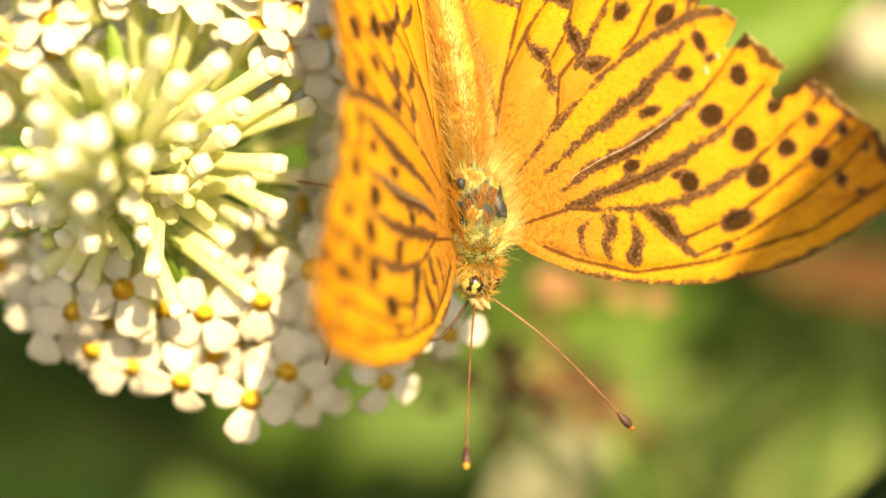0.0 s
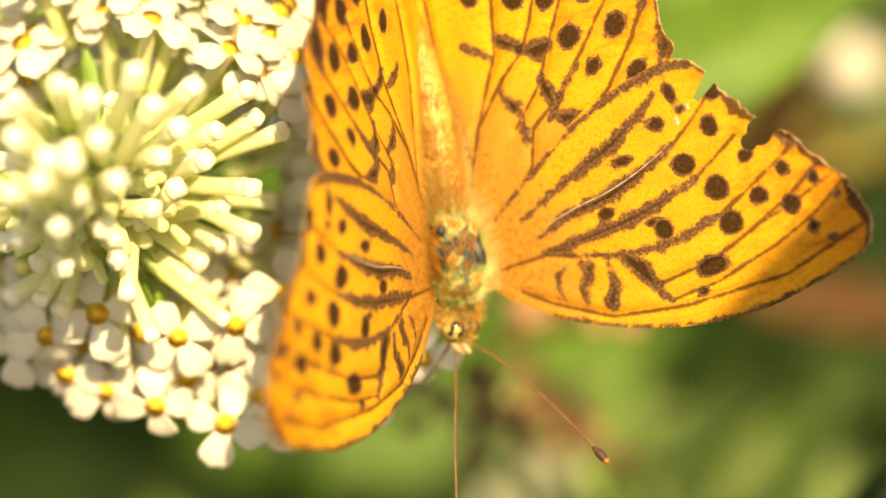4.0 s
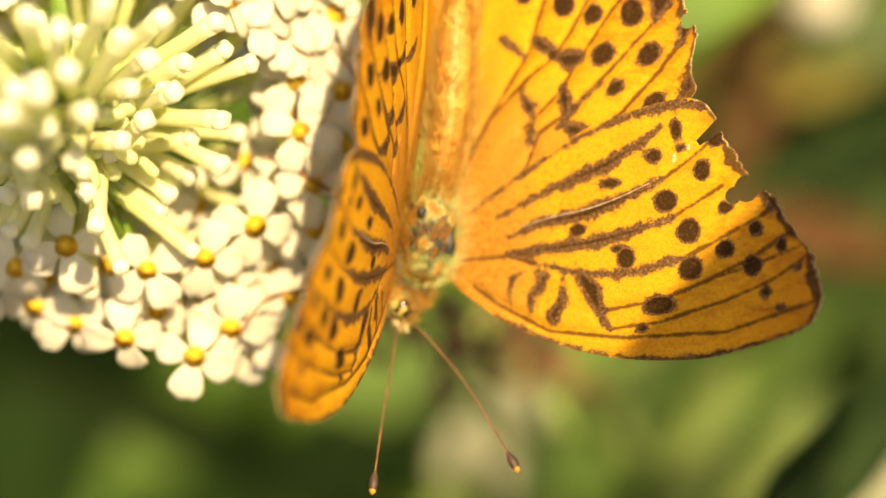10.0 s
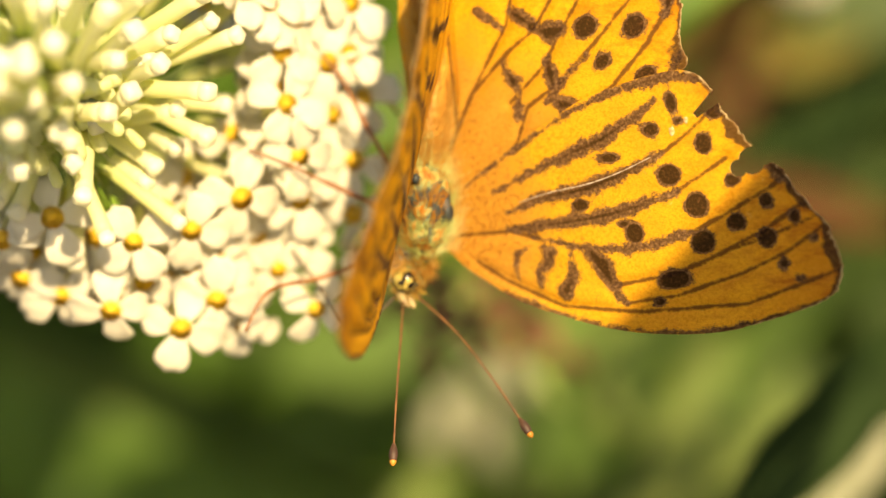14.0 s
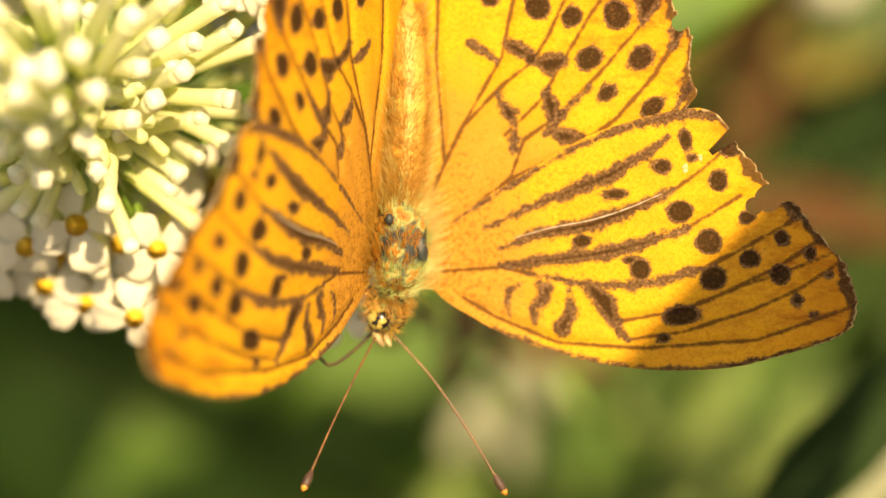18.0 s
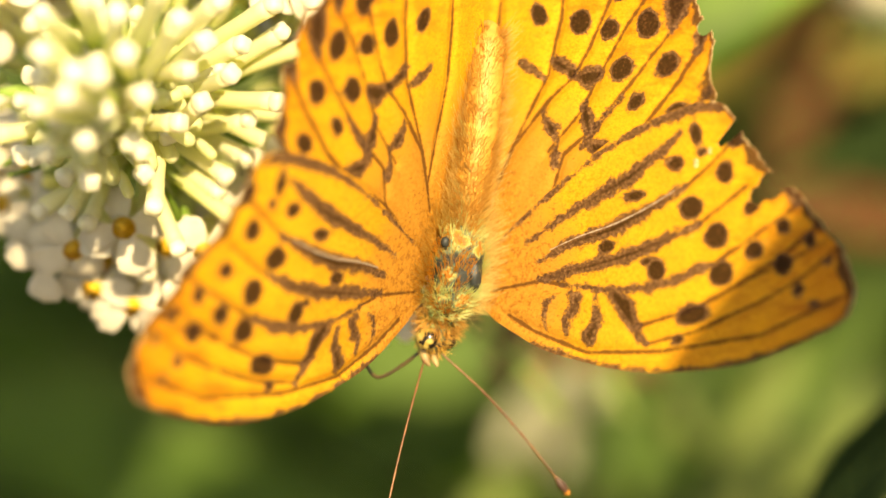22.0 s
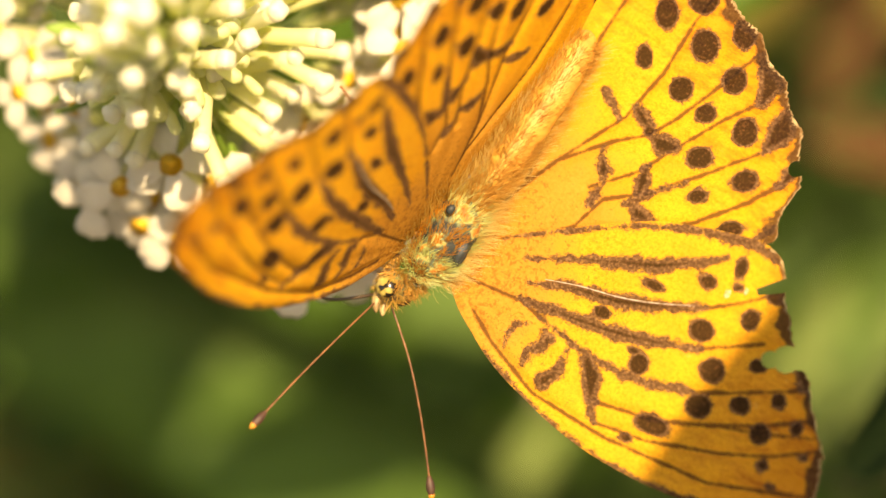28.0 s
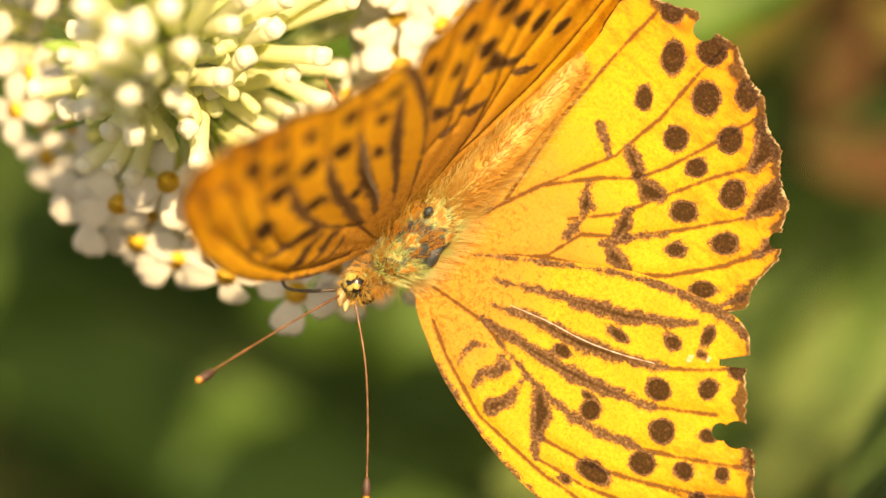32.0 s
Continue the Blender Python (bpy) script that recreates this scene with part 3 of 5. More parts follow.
part("bare_patch", mesh_of("bare_spot", *egg(0.38, 0.45, 0.35, 12, 8, rough=0.2, seed=32), BARE), thorax, pose(-1.95 * MM, 2.3 * MM, 1.75 * MM), "small black bare spot")
part("hair", hairs("golden_hair", HAIR_GOLD, skin(2.25, 4.3, 2.4, (0, 0, 0), 420, 3, lambda d: d.z > -0.5 and noise.noise(d * 2.9) > 0.0 and math.hypot(d.x - 0.42, d.y + 0.05) > 0.42), 1.05, (0.1, 0.9, 0.0), 0.024, 4), thorax, None, "golden thorax hair")
part("hair", hairs("green_hair", HAIR_GREEN, skin(2.25, 4.3, 2.4, (0, 0, 0), 850, 5, lambda d: d.z > -0.1 and (d.y < -0.35 or d.y > 0.55 or d.x > 0.75) and noise.noise(d * 4 + Vector((3, 3, 3))) > -0.2), 1.15, (0.3, 0.9, 0.0), 0.024, 6), thorax, None, "yellow-green thorax hair")
part("hair", hairs("rusty_hair", HAIR_RUST, skin(2.25, 4.3, 2.4, (0, 0, 0), 700, 15, lambda d: d.z > 0.0 and noise.noise(d * 3.1 + Vector((5, 1, 2))) > 0.05 and d.x < 0.30), 0.8, (0, 0.9, 0.0), 0.028, 16), thorax, None, "rust-red tufts of thorax hair")
# soft tufts over the roots of the wings
for side in (1, -1):
    part("tuft", hairs("root_tuft", HAIR_PALE if side > 0 else HAIR_GOLD, skin(1.0, 4.0, 1.2, (side * 1.9, 0.6, -0.9), 1300 if side > 0 else 700, 20 + side, lambda d: d.z > -0.6), 2.1, (side * 0.5, 0.7, 0.5), 0.017, 22 + side), thorax, None, "soft pale tuft at the wing root")
abd_path = [(0, 0, 0), (0, 4, 0.5), (0, 8, 0.4), (0, 12, -0.1), (0, 15.5, -0.9), (0, 17.6, -1.6)]
abdomen = part("abdomen", mesh_of("abdomen", *sweep(bent(abd_path, 6), [0.75 + 0.85 * math.sin(min(1, (i + 4) / 35) * math.pi * 0.95) ** 0.6 + 0.05 * math.sin(i * 1.6) - 0.75 * max(0.0, (i - 24) / 6) ** 2 for i in range(31)], 18), ABDOMEN), butterfly, pose(-0.7 * MM, 5.6 * MM, 3.2 * MM), "slender tan abdomen with orange hair")
abd_rnd = random.Random(77)


def abdomen_spots(n, low, high):
    """Roots for hairs between two angles from the ridge of the abdomen, on both sides."""
    spots = []
    for _ in range(n):
        w, y = abd_rnd.uniform(low, high) * abd_rnd.choice((-1, 1)), abd_rnd.uniform(0, 17)
        r = 0.75 + 0.8 * math.sin(min(1, (y * 1.75 + 4) / 35) * math.pi * 0.95) ** 0.6
        spots.append((Vector((math.sin(w) * r, y, 0.45 - 0.007 * y * y + math.cos(w) * r)), Vector((math.sin(w), 0, math.cos(w)))))
    return spots


def ragged_patch(spots, level):
    return [q for q in spots if noise.noise(Vector((q[0].x * 0.5, q[0].y * 0.45, 1.0))) > level]


part("hair", hairs("abdomen_rusty_hair", HAIR_TAN, ragged_patch(abdomen_spots(3400, 0, 1.2), -0.25), 1.1, (0, 0.8, 0.1), 0.026, 18), abdomen, None, "tan-orange hair along the back")
part("hair", hairs("abdomen_green_hair", HAIR_GREEN, [q for q in ragged_patch(abdomen_spots(1100, 0.2, 1.3), -0.1) if q[0].y < 9 and q[0].x < 0.3], 0.9, (-0.2, 0.9, 0), 0.022, 28), abdomen, None, "yellow-green hair at the abdomen's base")
part("hair", hairs("abdomen_hair", HAIR_GOLD, abdomen_spots(900, 0.5, 1.7), 1.5, (0, 0.8, 0.25), 0.020, 8), abdomen, None, "golden abdomen hair")
part("fuzz", hairs("abdomen_fuzz", HAIR_PALE, abdomen_spots(800, 1.0, 2.0), 1.9, (0, 0.9, 0.3), 0.018, 38), abdomen, None, "pale fuzz along the flanks")
head = part("head", mesh_of("head", *egg(1.35, 1.3, 1.25, rough=0.1, seed=7), THORAX), butterfly, pose(-1.0 * MM, -3.9 * MM, 1.9 * MM, 0, 30, 0), "small hairy head")
part("hair", hairs("head_hair", HAIR_GOLD, skin(1.3, 1.3, 1.2, (0, 0, 0), 300, 9, lambda d: abs(d.x) < 0.75), 1.0, (0, 0.1, 0.2), 0.03, 10), head)
part("collar", hairs("collar_hair", HAIR_TAN, skin(1.7, 1.2, 1.6, (0, 1.4, 0.3), 700, 12), 1.1, (0, -0.2, 0.1), 0.03, 13), head, None, "tan hair collar")


def feeler(side, x, y, z):
    """An antenna's place on the head, pointing that way."""
    turn = Vector((0, -1, 0)).rotation_difference(Vector((x, y, z))).to_matrix().to_4x4()
    return Matrix.Translation(Vector((-0.9 + side * 0.45, -5.0, 2.0)) * MM) @ turn


def make_antenna(side):
    line = bent([(0, 0.2, -0.2), (side * 0.35, -5.2, 0.45), (side * 0.30, -10.5, 0.35), (0, -15.6, 0)], 12)
    antenna = part("antenna", mesh_of("antenna", *sweep(line, [0.088 + 0.014 * math.sin(i * 2.2) for i in range(len(line))], 8), ANTENNA), butterfly, feeler(side, 0, -1, 0), "thin orange-brown antenna")
    d = (line[-1] - line[-3]).normalized()
    part("club", mesh_of("club", *sweep([line[-1] + d * (k * 0.24 - 0.5) for k in range(8)], [0.14, 0.22, 0.31, 0.37, 0.39, 0.37, 0.32, 0.24], 12), CLUB), antenna, None, "black antenna club")
    part("club_tip", mesh_of("club_tip", *sweep([line[-1] + d * (k * 0.11 + 1.1) for k in range(5)], [0.30, 0.29, 0.24, 0.16, 0.05], 12), CLUB_TIP), antenna, None, "orange tip of the club")
    return antenna


for side in (1, -1):
    eye = part("eye", mesh_of("eye", *egg(0.82, 1.0, 1.05, 20, 16), EYE_MAT), head, pose(side * 1.2 * MM, -0.15 * MM, 0.25 * MM), "yellow eye with black spots")
    v, f = sweep(bent([(side * 0.4, -0.8, -0.6), (side * 0.6, -1.8, -0.1), (side * 0.5, -2.5, 0.5)], 5), [0.3, 0.36, 0.4, 0.42, 0.42, 0.42, 0.38, 0.32, 0.24, 0.15, 0.06], 8)
    palp = part("palp", mesh_of("palp", v, f, PALP), head, None, "pale hairy palp")
antenna_left, antenna_right = make_antenna(1), make_antenna(-1)
tongue = bent([(-1.0, -4.8, 0.8), (-2.6, -6.9, -0.2), (-4.2, -8.3, -1.2), (-5.0, -7.6, -2.4), (-4.9, -6.5, -4.2), (-5.2, -3.5, -8.0), (-5.6, -0.5, -12.0)], 7)
part("proboscis", mesh_of("proboscis", *sweep(tongue, [0.15] * len(tongue), 8), PROBOSCIS), butterfly, None, "dark thread-like proboscis")


def make_leg(points):
    """A jointed leg: thick thigh, thin shin, hooked foot and small spines."""
    path = bent(points, 6)
    n = len(path)
    rad = [0.30 - 0.09 * min(1, i / 7) - 0.10 * i / n + (0.05 if i in (6, 12) else 0) for i in range(n)]
    v, f = sweep(path, rad, 8)
    leg = part("leg", mesh_of("leg", v, f, LEG), butterfly, None, "thin rusty-brown leg")
    hv, hf = [], []
    for i in range(8, n - 1, 2):
        d = (path[i + 1] - path[i]).normalized()
        o = d.cross(Vector((0.2, 0.3, 0.9))).normalized() * (1 if i % 4 else -1)
        a, b = sweep([path[i], path[i] + o * 0.35 + d * 0.25], [0.05, 0.012], 4)
        hf += [tuple(q + len(hv) for q in face) for face in b]
        hv += a
    part("spines", mesh_of("leg_spines", hv, hf, LEG), leg)


make_leg([(-1.2, 1.7, -0.2), (-5.4, 4.2, -4.6), (-9.1, 5.7, -5.8), (-12.4, 6.8, -6.8)])
make_leg([(-1.1, -1.6, -0.2), (-6.2, -4.0, -4.2), (-11.0, -5.4, -4.6), (-13.2, -9.0, -4.6)])
make_leg([(-0.8, 4.0, 0.2), (-2.6, 9.5, -3.6), (-4.2, 14.2, -6.2), (-6.8, 17.1, -8.0)])
make_leg([(0.8, 1.7, -0.2), (3.4, 3.2, -5.2), (3.8, 5.4, -8.8), (2.4, 8.4, -12.0)])
make_leg([(0.8, -1.6, -0.2), (2.8, -3.0, -4.6), (2.4, -4.4, -8.8), (0.6, -5.0, -12.0)])
make_leg([(0.6, 4.0, 0.2), (3.0, 8.5, -4.6), (3.0, 12.0, -8.8), (1.0, 14.5, -12.0)])
wing_label = {"fore": "orange forewing with black streaks and spots, torn margin", "hind": "orange hindwing with black spots and scalloped margin"}
fore_left = part("forewing", wing_mesh("left_forewing", FORE_RAYS, FORE_TEARS, FORE_SLITS, forewing_marks, 1, 1, 0.35, -0.3, 0.15, True), butterfly, hinge(1, 50, 0, 0), wing_label["fore"])
hind_left = part("hindwing", wing_mesh("left_hindwing", HIND_RAYS, HIND_TEARS, [], hindwing_marks, 1, 2, 0.55, 0.3, -0.15), butterfly, hinge(1, 50, 0, 0), wing_label["hind"])
fore_right = part("forewing", wing_mesh("right_forewing", FORE_RAYS, [], [], forewing_marks, -1, 3, 0.35, 0.9, 0.15, True), butterfly, hinge(-1, 50, 0, 0), wing_label["fore"])
for wing, side in ((fore_left, 1), (fore_right, -1)):
    # the silvery crease where scales are rubbed off along a streak
    crease = bent([(side * x, y, wing_height(x, y, side) + 0.05) for x, y in ((8.8, 2.75), (12.0, 3.55), (15.5, 4.15), (18.6, 5.05), (21.6, 6.25))], 8)
    part("rubbed_crease", mesh_of("rubbed_crease", *sweep(crease, [0.02 + (0.028 if side > 0 else 0.07) * math.sin(math.pi * i / 32) ** 0.5 + 0.012 * math.sin(i * 1.7) for i in range(33)], 6), RUBBED if side > 0 else RUBBED_DULL), wing, None, "silvery rubbed crease")
# bare flecks near the torn slit
for x, y, r in ((23.6, 8.3, 0.26), (24.9, 9.2, 0.20)):
    part("rubbed_fleck", mesh_of("rubbed_fleck", *egg(r, r * 1.5, 0.07, 14, 8, rough=0.5, seed=int(x * 7)), FRINGE), fore_left, Matrix.Translation(Vector((x, y, wing_height(x, y, 1) - 0.02)) * MM), "pale fleck where the scales are gone")
hind_right = part("hindwing", wing_mesh("right_hindwing", HIND_RAYS, HIND_TEARS[:1], [], hindwing_marks, -1, 4, 0.55, 0.6, -0.15), butterfly, hinge(-1, 50, 0, 0), wing_label["hind"])


# ---- the flower spike ----
def floret_meshes():
    tube = sweep([(0, 0, -7.5), (0, 0, -6.5), (0, 0, -4), (0, 0, -1.2), (0, 0, -0.3), (0, 0, 0.02)], [0.35, 0.6, 0.6, 0.62, 0.8, 0.95], 10, False)
    petals = []
    for kind in range(3):
        verts, faces = [], []
        nu, nv = 8, 9
        for i in range(nu):
            u = i / (nu - 1)
            half = 0.52 + 0.80 * math.sin(min(1.0, u * 1.25) * math.pi / 2) ** 1.2
            half *= 1.0 if u < 0.8 else 1.0 - 0.22 * ((u - 0.8) / 0.2) ** 2
            for j in range(nv):
                w = j / (nv - 1) * 2 - 1
                r = 0.5 + 2.85 * u - 0.42 * abs(w) ** 3 * u + (0.12 * math.cos(w * (5 + kind) + kind) - 0.10 * (abs(w) < 0.2)) * u ** 3
                z = 0.12 + 0.42 * u * (1 - u) - (0.25 + 0.2 * kind) * u * u + 0.18 * w * w * u + 0.09 * math.sin(w * 6 + u * 5 + kind * 2) * u
                verts.append(Vector((r, half * w, z)) * MM)
        n = len(verts)
        verts += [v - Vector((0, 0, 0.10 * MM)) for v in verts]
        rim = []
        for i in range(nu - 1):
            for j in range(nv - 1):
                a = i * nv + j
                faces.append((a, a + nv, a + nv + 1, a + 1))
                faces.append((a + n, a + n + 1, a + n + nv + 1, a + n + nv))
            rim += [(i * nv, (i + 1) * nv), ((i + 1) * nv + nv - 1, i * nv + nv - 1)]
        rim += [((nu - 1) * nv + j, (nu - 1) * nv + j + 1) for j in range(nv - 1)]
        faces += [(a, a + n, b + n, b) for a, b in rim]
        petals.append(mesh_of("petal", verts, faces, PETAL))
    throat = sweep([(0, 0, -0.4), (0, 0, 0.22), (0, 0, 0.30), (0, 0, 0.16)], [0.6, 0.86, 0.80, 0.45], 12, False)
    return mesh_of("floret_tube", *tube, TUBE), petals, mesh_of("throat", throat[0], throat[1] + [tuple(range(36, 48))], THROAT)


def bud_meshes():
    tube = sweep([(0, 0, -9.5), (0, 0, -8.7), (0, 0, -6), (0, 0, -3), (0, 0, -1.0), (0, 0, -0.2)], [0.42, 0.64, 0.66, 0.62, 0.66, 0.74], 10)
    # the mouth: a squarish cushion of four folded lobes
    verts, faces = [], []
    prof = [(-0.5, 0.55), (-0.1, 0.82), (0.35, 0.94), (0.75, 0.88), (1.0, 0.70), (1.12, 0.38)]
    seg = 16
    for z, r in prof:
        for k in range(seg):
            w = 2 * math.pi * k / seg
            f = 1 + 0.10 * math.cos(4 * w) * (z + 0.5)
            verts.append(Vector((r * f * math.cos(w), r * f * math.sin(w), z)) * MM)
    for i in range(len(prof) - 1):
        for k in range(seg):
            j = (k + 1) % seg
            faces.append((i * seg + k, i * seg + j, (i + 1) * seg + j, (i + 1) * seg + k))
    faces.append(tuple((len(prof) - 1) * seg + k for k in range(seg)))
    calyx = sweep([(0, 0, -10.2), (0, 0, -9.4), (0, 0, -8.2), (0, 0, -7.4)], [0.35, 0.72, 0.82, 0.70], 8, False)
    young = sweep([(0, 0, -2.2), (0, 0, -1.4), (0, 0, -0.3), (0, 0, 0.5), (0, 0, 0.8)], [0.25, 0.5, 0.55, 0.5, 0.22], 8)
    return mesh_of("bud_tube", *tube, TUBE), mesh_of("bud_tip", verts, faces, BUD_TIP), mesh_of("calyx", *calyx, CALYX), mesh_of("young_bud", *young, YOUNG)


FL_TUBE, FL_PETALS, FL_THROAT = floret_meshes()
BD_TUBE, BD_TIP, BD_CALYX, YOUNG_BUD = bud_meshes()
CENTRE = Vector((-29.5, 10.0, 0))
flower = thing("flower_spike", STAGE.copy(), "white butterfly-bush flower spike with open florets round green-white buds", "flower")
part("stem", mesh_of("spike_stem", *sweep(bent([(-24, 16, -75), (-26.5, 13, -30), (-28.5, 10.5, -8), (-30.5, 9.5, 28)], 8), [2.0 - 0.045 * i for i in range(25)], 12), STEM), flower, None, "green stem of the spike")


def facing(place, way, spin):
    q = Vector(way).to_track_quat("Z", "Y")
    return Matrix.Translation(Vector(place) * MM) @ q.to_matrix().to_4x4() @ Matrix.Rotation(spin, 4, "Z")


RND = random.Random(11)


def add_floret(place, way, spin, size=1.0):
    tube = part("floret", FL_TUBE, flower, facing(place, way, spin) @ Matrix.Scale(size, 4))
    for k in range(4):
        turn = Matrix.Rotation(math.pi / 2 * k + RND.uniform(-0.12, 0.12), 4, "Z") @ Matrix.Rotation(RND.uniform(-0.25, 0.40), 4, "Y") @ Matrix.Rotation(RND.uniform(-0.2, 0.2), 4, "X")
        part("petal", RND.choice(FL_PETALS), tube, turn @ Matrix.Scale(RND.uniform(0.9, 1.08), 4))
    part("throat", FL_THROAT, tube, Matrix.Identity(4))
    return tube


def add_bud(place, way, size):
    tube = part("bud", BD_TUBE, flower, facing(place, way, RND.uniform(0, 6)) @ Matrix.Scale(size, 4))
    part("bud_tip", BD_TIP, tube, pose(0, 0, 0, RND.uniform(-14, 14), RND.uniform(-14, 14), 0) @ Matrix.Scale(RND.uniform(0.70, 0.92), 4))
    part("calyx", BD_CALYX, tube, Matrix.Identity(4))


def at_picture(x, y, z):
    """A place of the stage from where it lies in the middle view of the flower, at that depth."""
    k = (300.0 - z) / FOCAL
    return Vector(((x - 784) * k, (441 - y) * k, z))


# florets whose orange eyes are seen: across, down, depth, spin
SEEN = [(498, 403, -3, 0.3), (410, 460, -2, 0.9), (308, 481, -1, 0.6), (268, 602, -3, 0.2), (391, 634, -4, 0.7), (455, 583, -5, 1.1), (165, 438, 0, 0.4), (75, 475, -2, 0.8), (600, 330, -5, 0.2), (602, 407, -7, 0.8), (578, 238, -4, 1.0)]
SEEN_DEEP = [(570, 147, -5, 0.5), (650, 165, -7, 0.1), (615, 75, -6, 0.6), (325, 548, -6, 0.2), (508, 585, -8, 0.6), (456, 520, -6, 1.2), (25, 500, -5, 0.3), (178, 575, -7, 0.9), (690, 150, -8, 0.2), (690, 60, -8, 0.4), (110, 545, -7, 0.5)]
# florets behind them: across, down, depth
FILL = [(655, 250, -10), (690, 330, -11), (660, 80, -10), (705, 230, -12), (650, 400, -10), (690, 430, -12), (620, 20, -9), (545, 320, -9), (530, 470, -10), (360, 545, -9), (235, 530, -9), (130, 500, -8), (30, 450, -8), (420, 540, -9), (480, 480, -9), (240, 470, -8), (360, 430, -8), (100, 440, -8), (520, 400, -10), (640, 300, -11), (560, 200, -9), (620, 190, -11), (700, 120, -12), (290, 560, -9), (555, 430, -11), (600, 480, -11)]
# buds that can be told apart: across, down and depth of their mouths
BUDS_SHARP = [(383, 443, 2), (259, 470, 3), (326, 372, 1), (378, 312, 0), (20, 405, 0), (105, 425, 1), (430, 292, 4), (484, 118, 5), (432, 215, 6), (380, 250, 3), (200, 340, 8), (65, 345, 5), (440, 95, 6), (240, 270, 7), (10, 310, 8)]
BUDS_NEAR = [(300, 220, 8), (275, 160, 10), (165, 130, 13), (95, 310, 8), (130, 230, 12), (45, 245, 12), (75, 165, 14), (95, 35, 13), (230, 15, 12), (305, 110, 9), (370, 115, 7), (195, 205, 12), (20, 130, 13), (330, 40, 10), (425, 45, 7), (150, 60, 13), (20, 60, 12), (260, 75, 11), (120, 170, 14), (350, 170, 8), (175, 285, 10), (60, 205, 14)]


def flower_parts():
    for x, y, z, spin in SEEN + SEEN_DEEP:
        p = at_picture(x, y, z)
        out = p - CENTRE
        out.z = 0
        way = out.normalized() * 0.45 + Vector((RND.uniform(-0.2, 0.2), RND.uniform(-0.2, 0.2), 1.0))
        add_floret(p, way, spin, RND.uniform(1.1, 1.22))
    for x, y, z in ((742, 517, -8), (630, 600, -7), (563, 530, -9), (505, 630, -10)):
        add_floret(at_picture(x, y, z), Vector((RND.uniform(0.1, 0.5), RND.uniform(-0.5, 0.1), 1.0)), RND.uniform(0, 1.5), RND.uniform(0.95, 1.05))
    # florets close behind those, which fill the gaps of the wall of petals
    for x, y, z in FILL:
        p = at_picture(x + RND.uniform(-8, 8), y + RND.uniform(-8, 8), z)
        out = p - CENTRE
        out.z = 0
        add_floret(p, out.normalized() * 0.35 + Vector((RND.uniform(-0.3, 0.3), RND.uniform(-0.3, 0.3), 1.0)), RND.uniform(0, 1.6), RND.uniform(1.05, 1.2))
    # the rest of the open whorls, farther down the spike
    for i in range(84):
        w = i * 2.39996
        z = RND.uniform(-24, -9)
        low, high = (11, 16.5) if math.sin(w) < -0.3 else (14, 24) if math.cos(w) > 0.4 else (13, 21)
        r = RND.uniform(low, high) * (1.0 if z > -16 else 0.92)
        p = CENTRE + Vector((math.cos(w) * r, math.sin(w) * r, z))
        way = Vector((math.cos(w), math.sin(w), RND.uniform(0.4, 1.3)))
        add_floret(p, way, RND.uniform(0, 1.6), RND.uniform(0.9, 1.1))
    # the crest of the spike
    for x, y, z in ((470, -60, 0), (520, -20, -1), (560, -70, -3), (605, -30, -5), (450, 5, 1), (500, 40, -1), (545, 60, -3), (590, 85, -5), (420, -85, 2), (640, 30, -6), (400, -30, 3), (500, -110, -2)):
        add_floret(at_picture(x, y, z), Vector((RND.uniform(0.3, 0.8), RND.uniform(0.3, 0.9), 0.8)), RND.uniform(0, 1.6), RND.uniform(1.05, 1.2))
    # the upper side, where the florets stand nearer
    for i in range(34):
        w = RND.uniform(0.72, 2.6)
        z = RND.uniform(-7, 2)
        r = RND.uniform(15.5, 23)
        p = CENTRE + Vector((math.cos(w) * r, math.sin(w) * r, z))
        add_floret(p, Vector((math.cos(w), math.sin(w), RND.uniform(0.4, 1.2))), RND.uniform(0, 1.6), RND.uniform(0.95, 1.15))
    for x, y, z in BUDS_SHARP + BUDS_NEAR:
        z = z if z < 6 else 6 + (z - 6) * 4.0
        p = at_picture(x, y, z)
        root = CENTRE + Vector((RND.uniform(-3, 3), RND.uniform(-3, 3), -4 + 0.60 * z))
        add_bud(p, p - root, RND.uniform(1.05, 1.22))
    # smaller buds between them and over the tip
    for i in range(26):
        h = i / 25
        w = i * 2.39996
        r = (13 - 10.5 * h ** 1.1) * RND.uniform(0.75, 1.1)
        out = Vector((math.cos(w), math.sin(w), 0))
        p = CENTRE + out * r + Vector((-1.5 * h, 0, -5 + 38 * h + RND.uniform(-1.5, 1.5)))
        add_bud(p, out * (1.1 - 0.5 * h) + Vector((RND.uniform(-0.4, 0.4), RND.uniform(-0.4, 0.4), 0.3 + 0.8 * h)), RND.uniform(0.95, 1.25) - 0.1 * h)
    for i in range(230):
        h = RND.random()
        w = RND.uniform(0, 6.28)
        r = (9.5 - 7.5 * h) * RND.uniform(0.3, 1.1)
        out = Vector((math.cos(w), math.sin(w), 0))
        p = CENTRE + out * r + Vector((-1.2 * h, -0.5, -6 + 34 * h + RND.uniform(-1, 1)))
        part("young_bud", YOUNG_BUD, flower, facing(p, out + Vector((RND.uniform(-0.5, 0.5), RND.uniform(-0.5, 0.5), RND.uniform(0.1, 1))), 0) @ Matrix.Scale(RND.uniform(0.8, 1.5), 4))
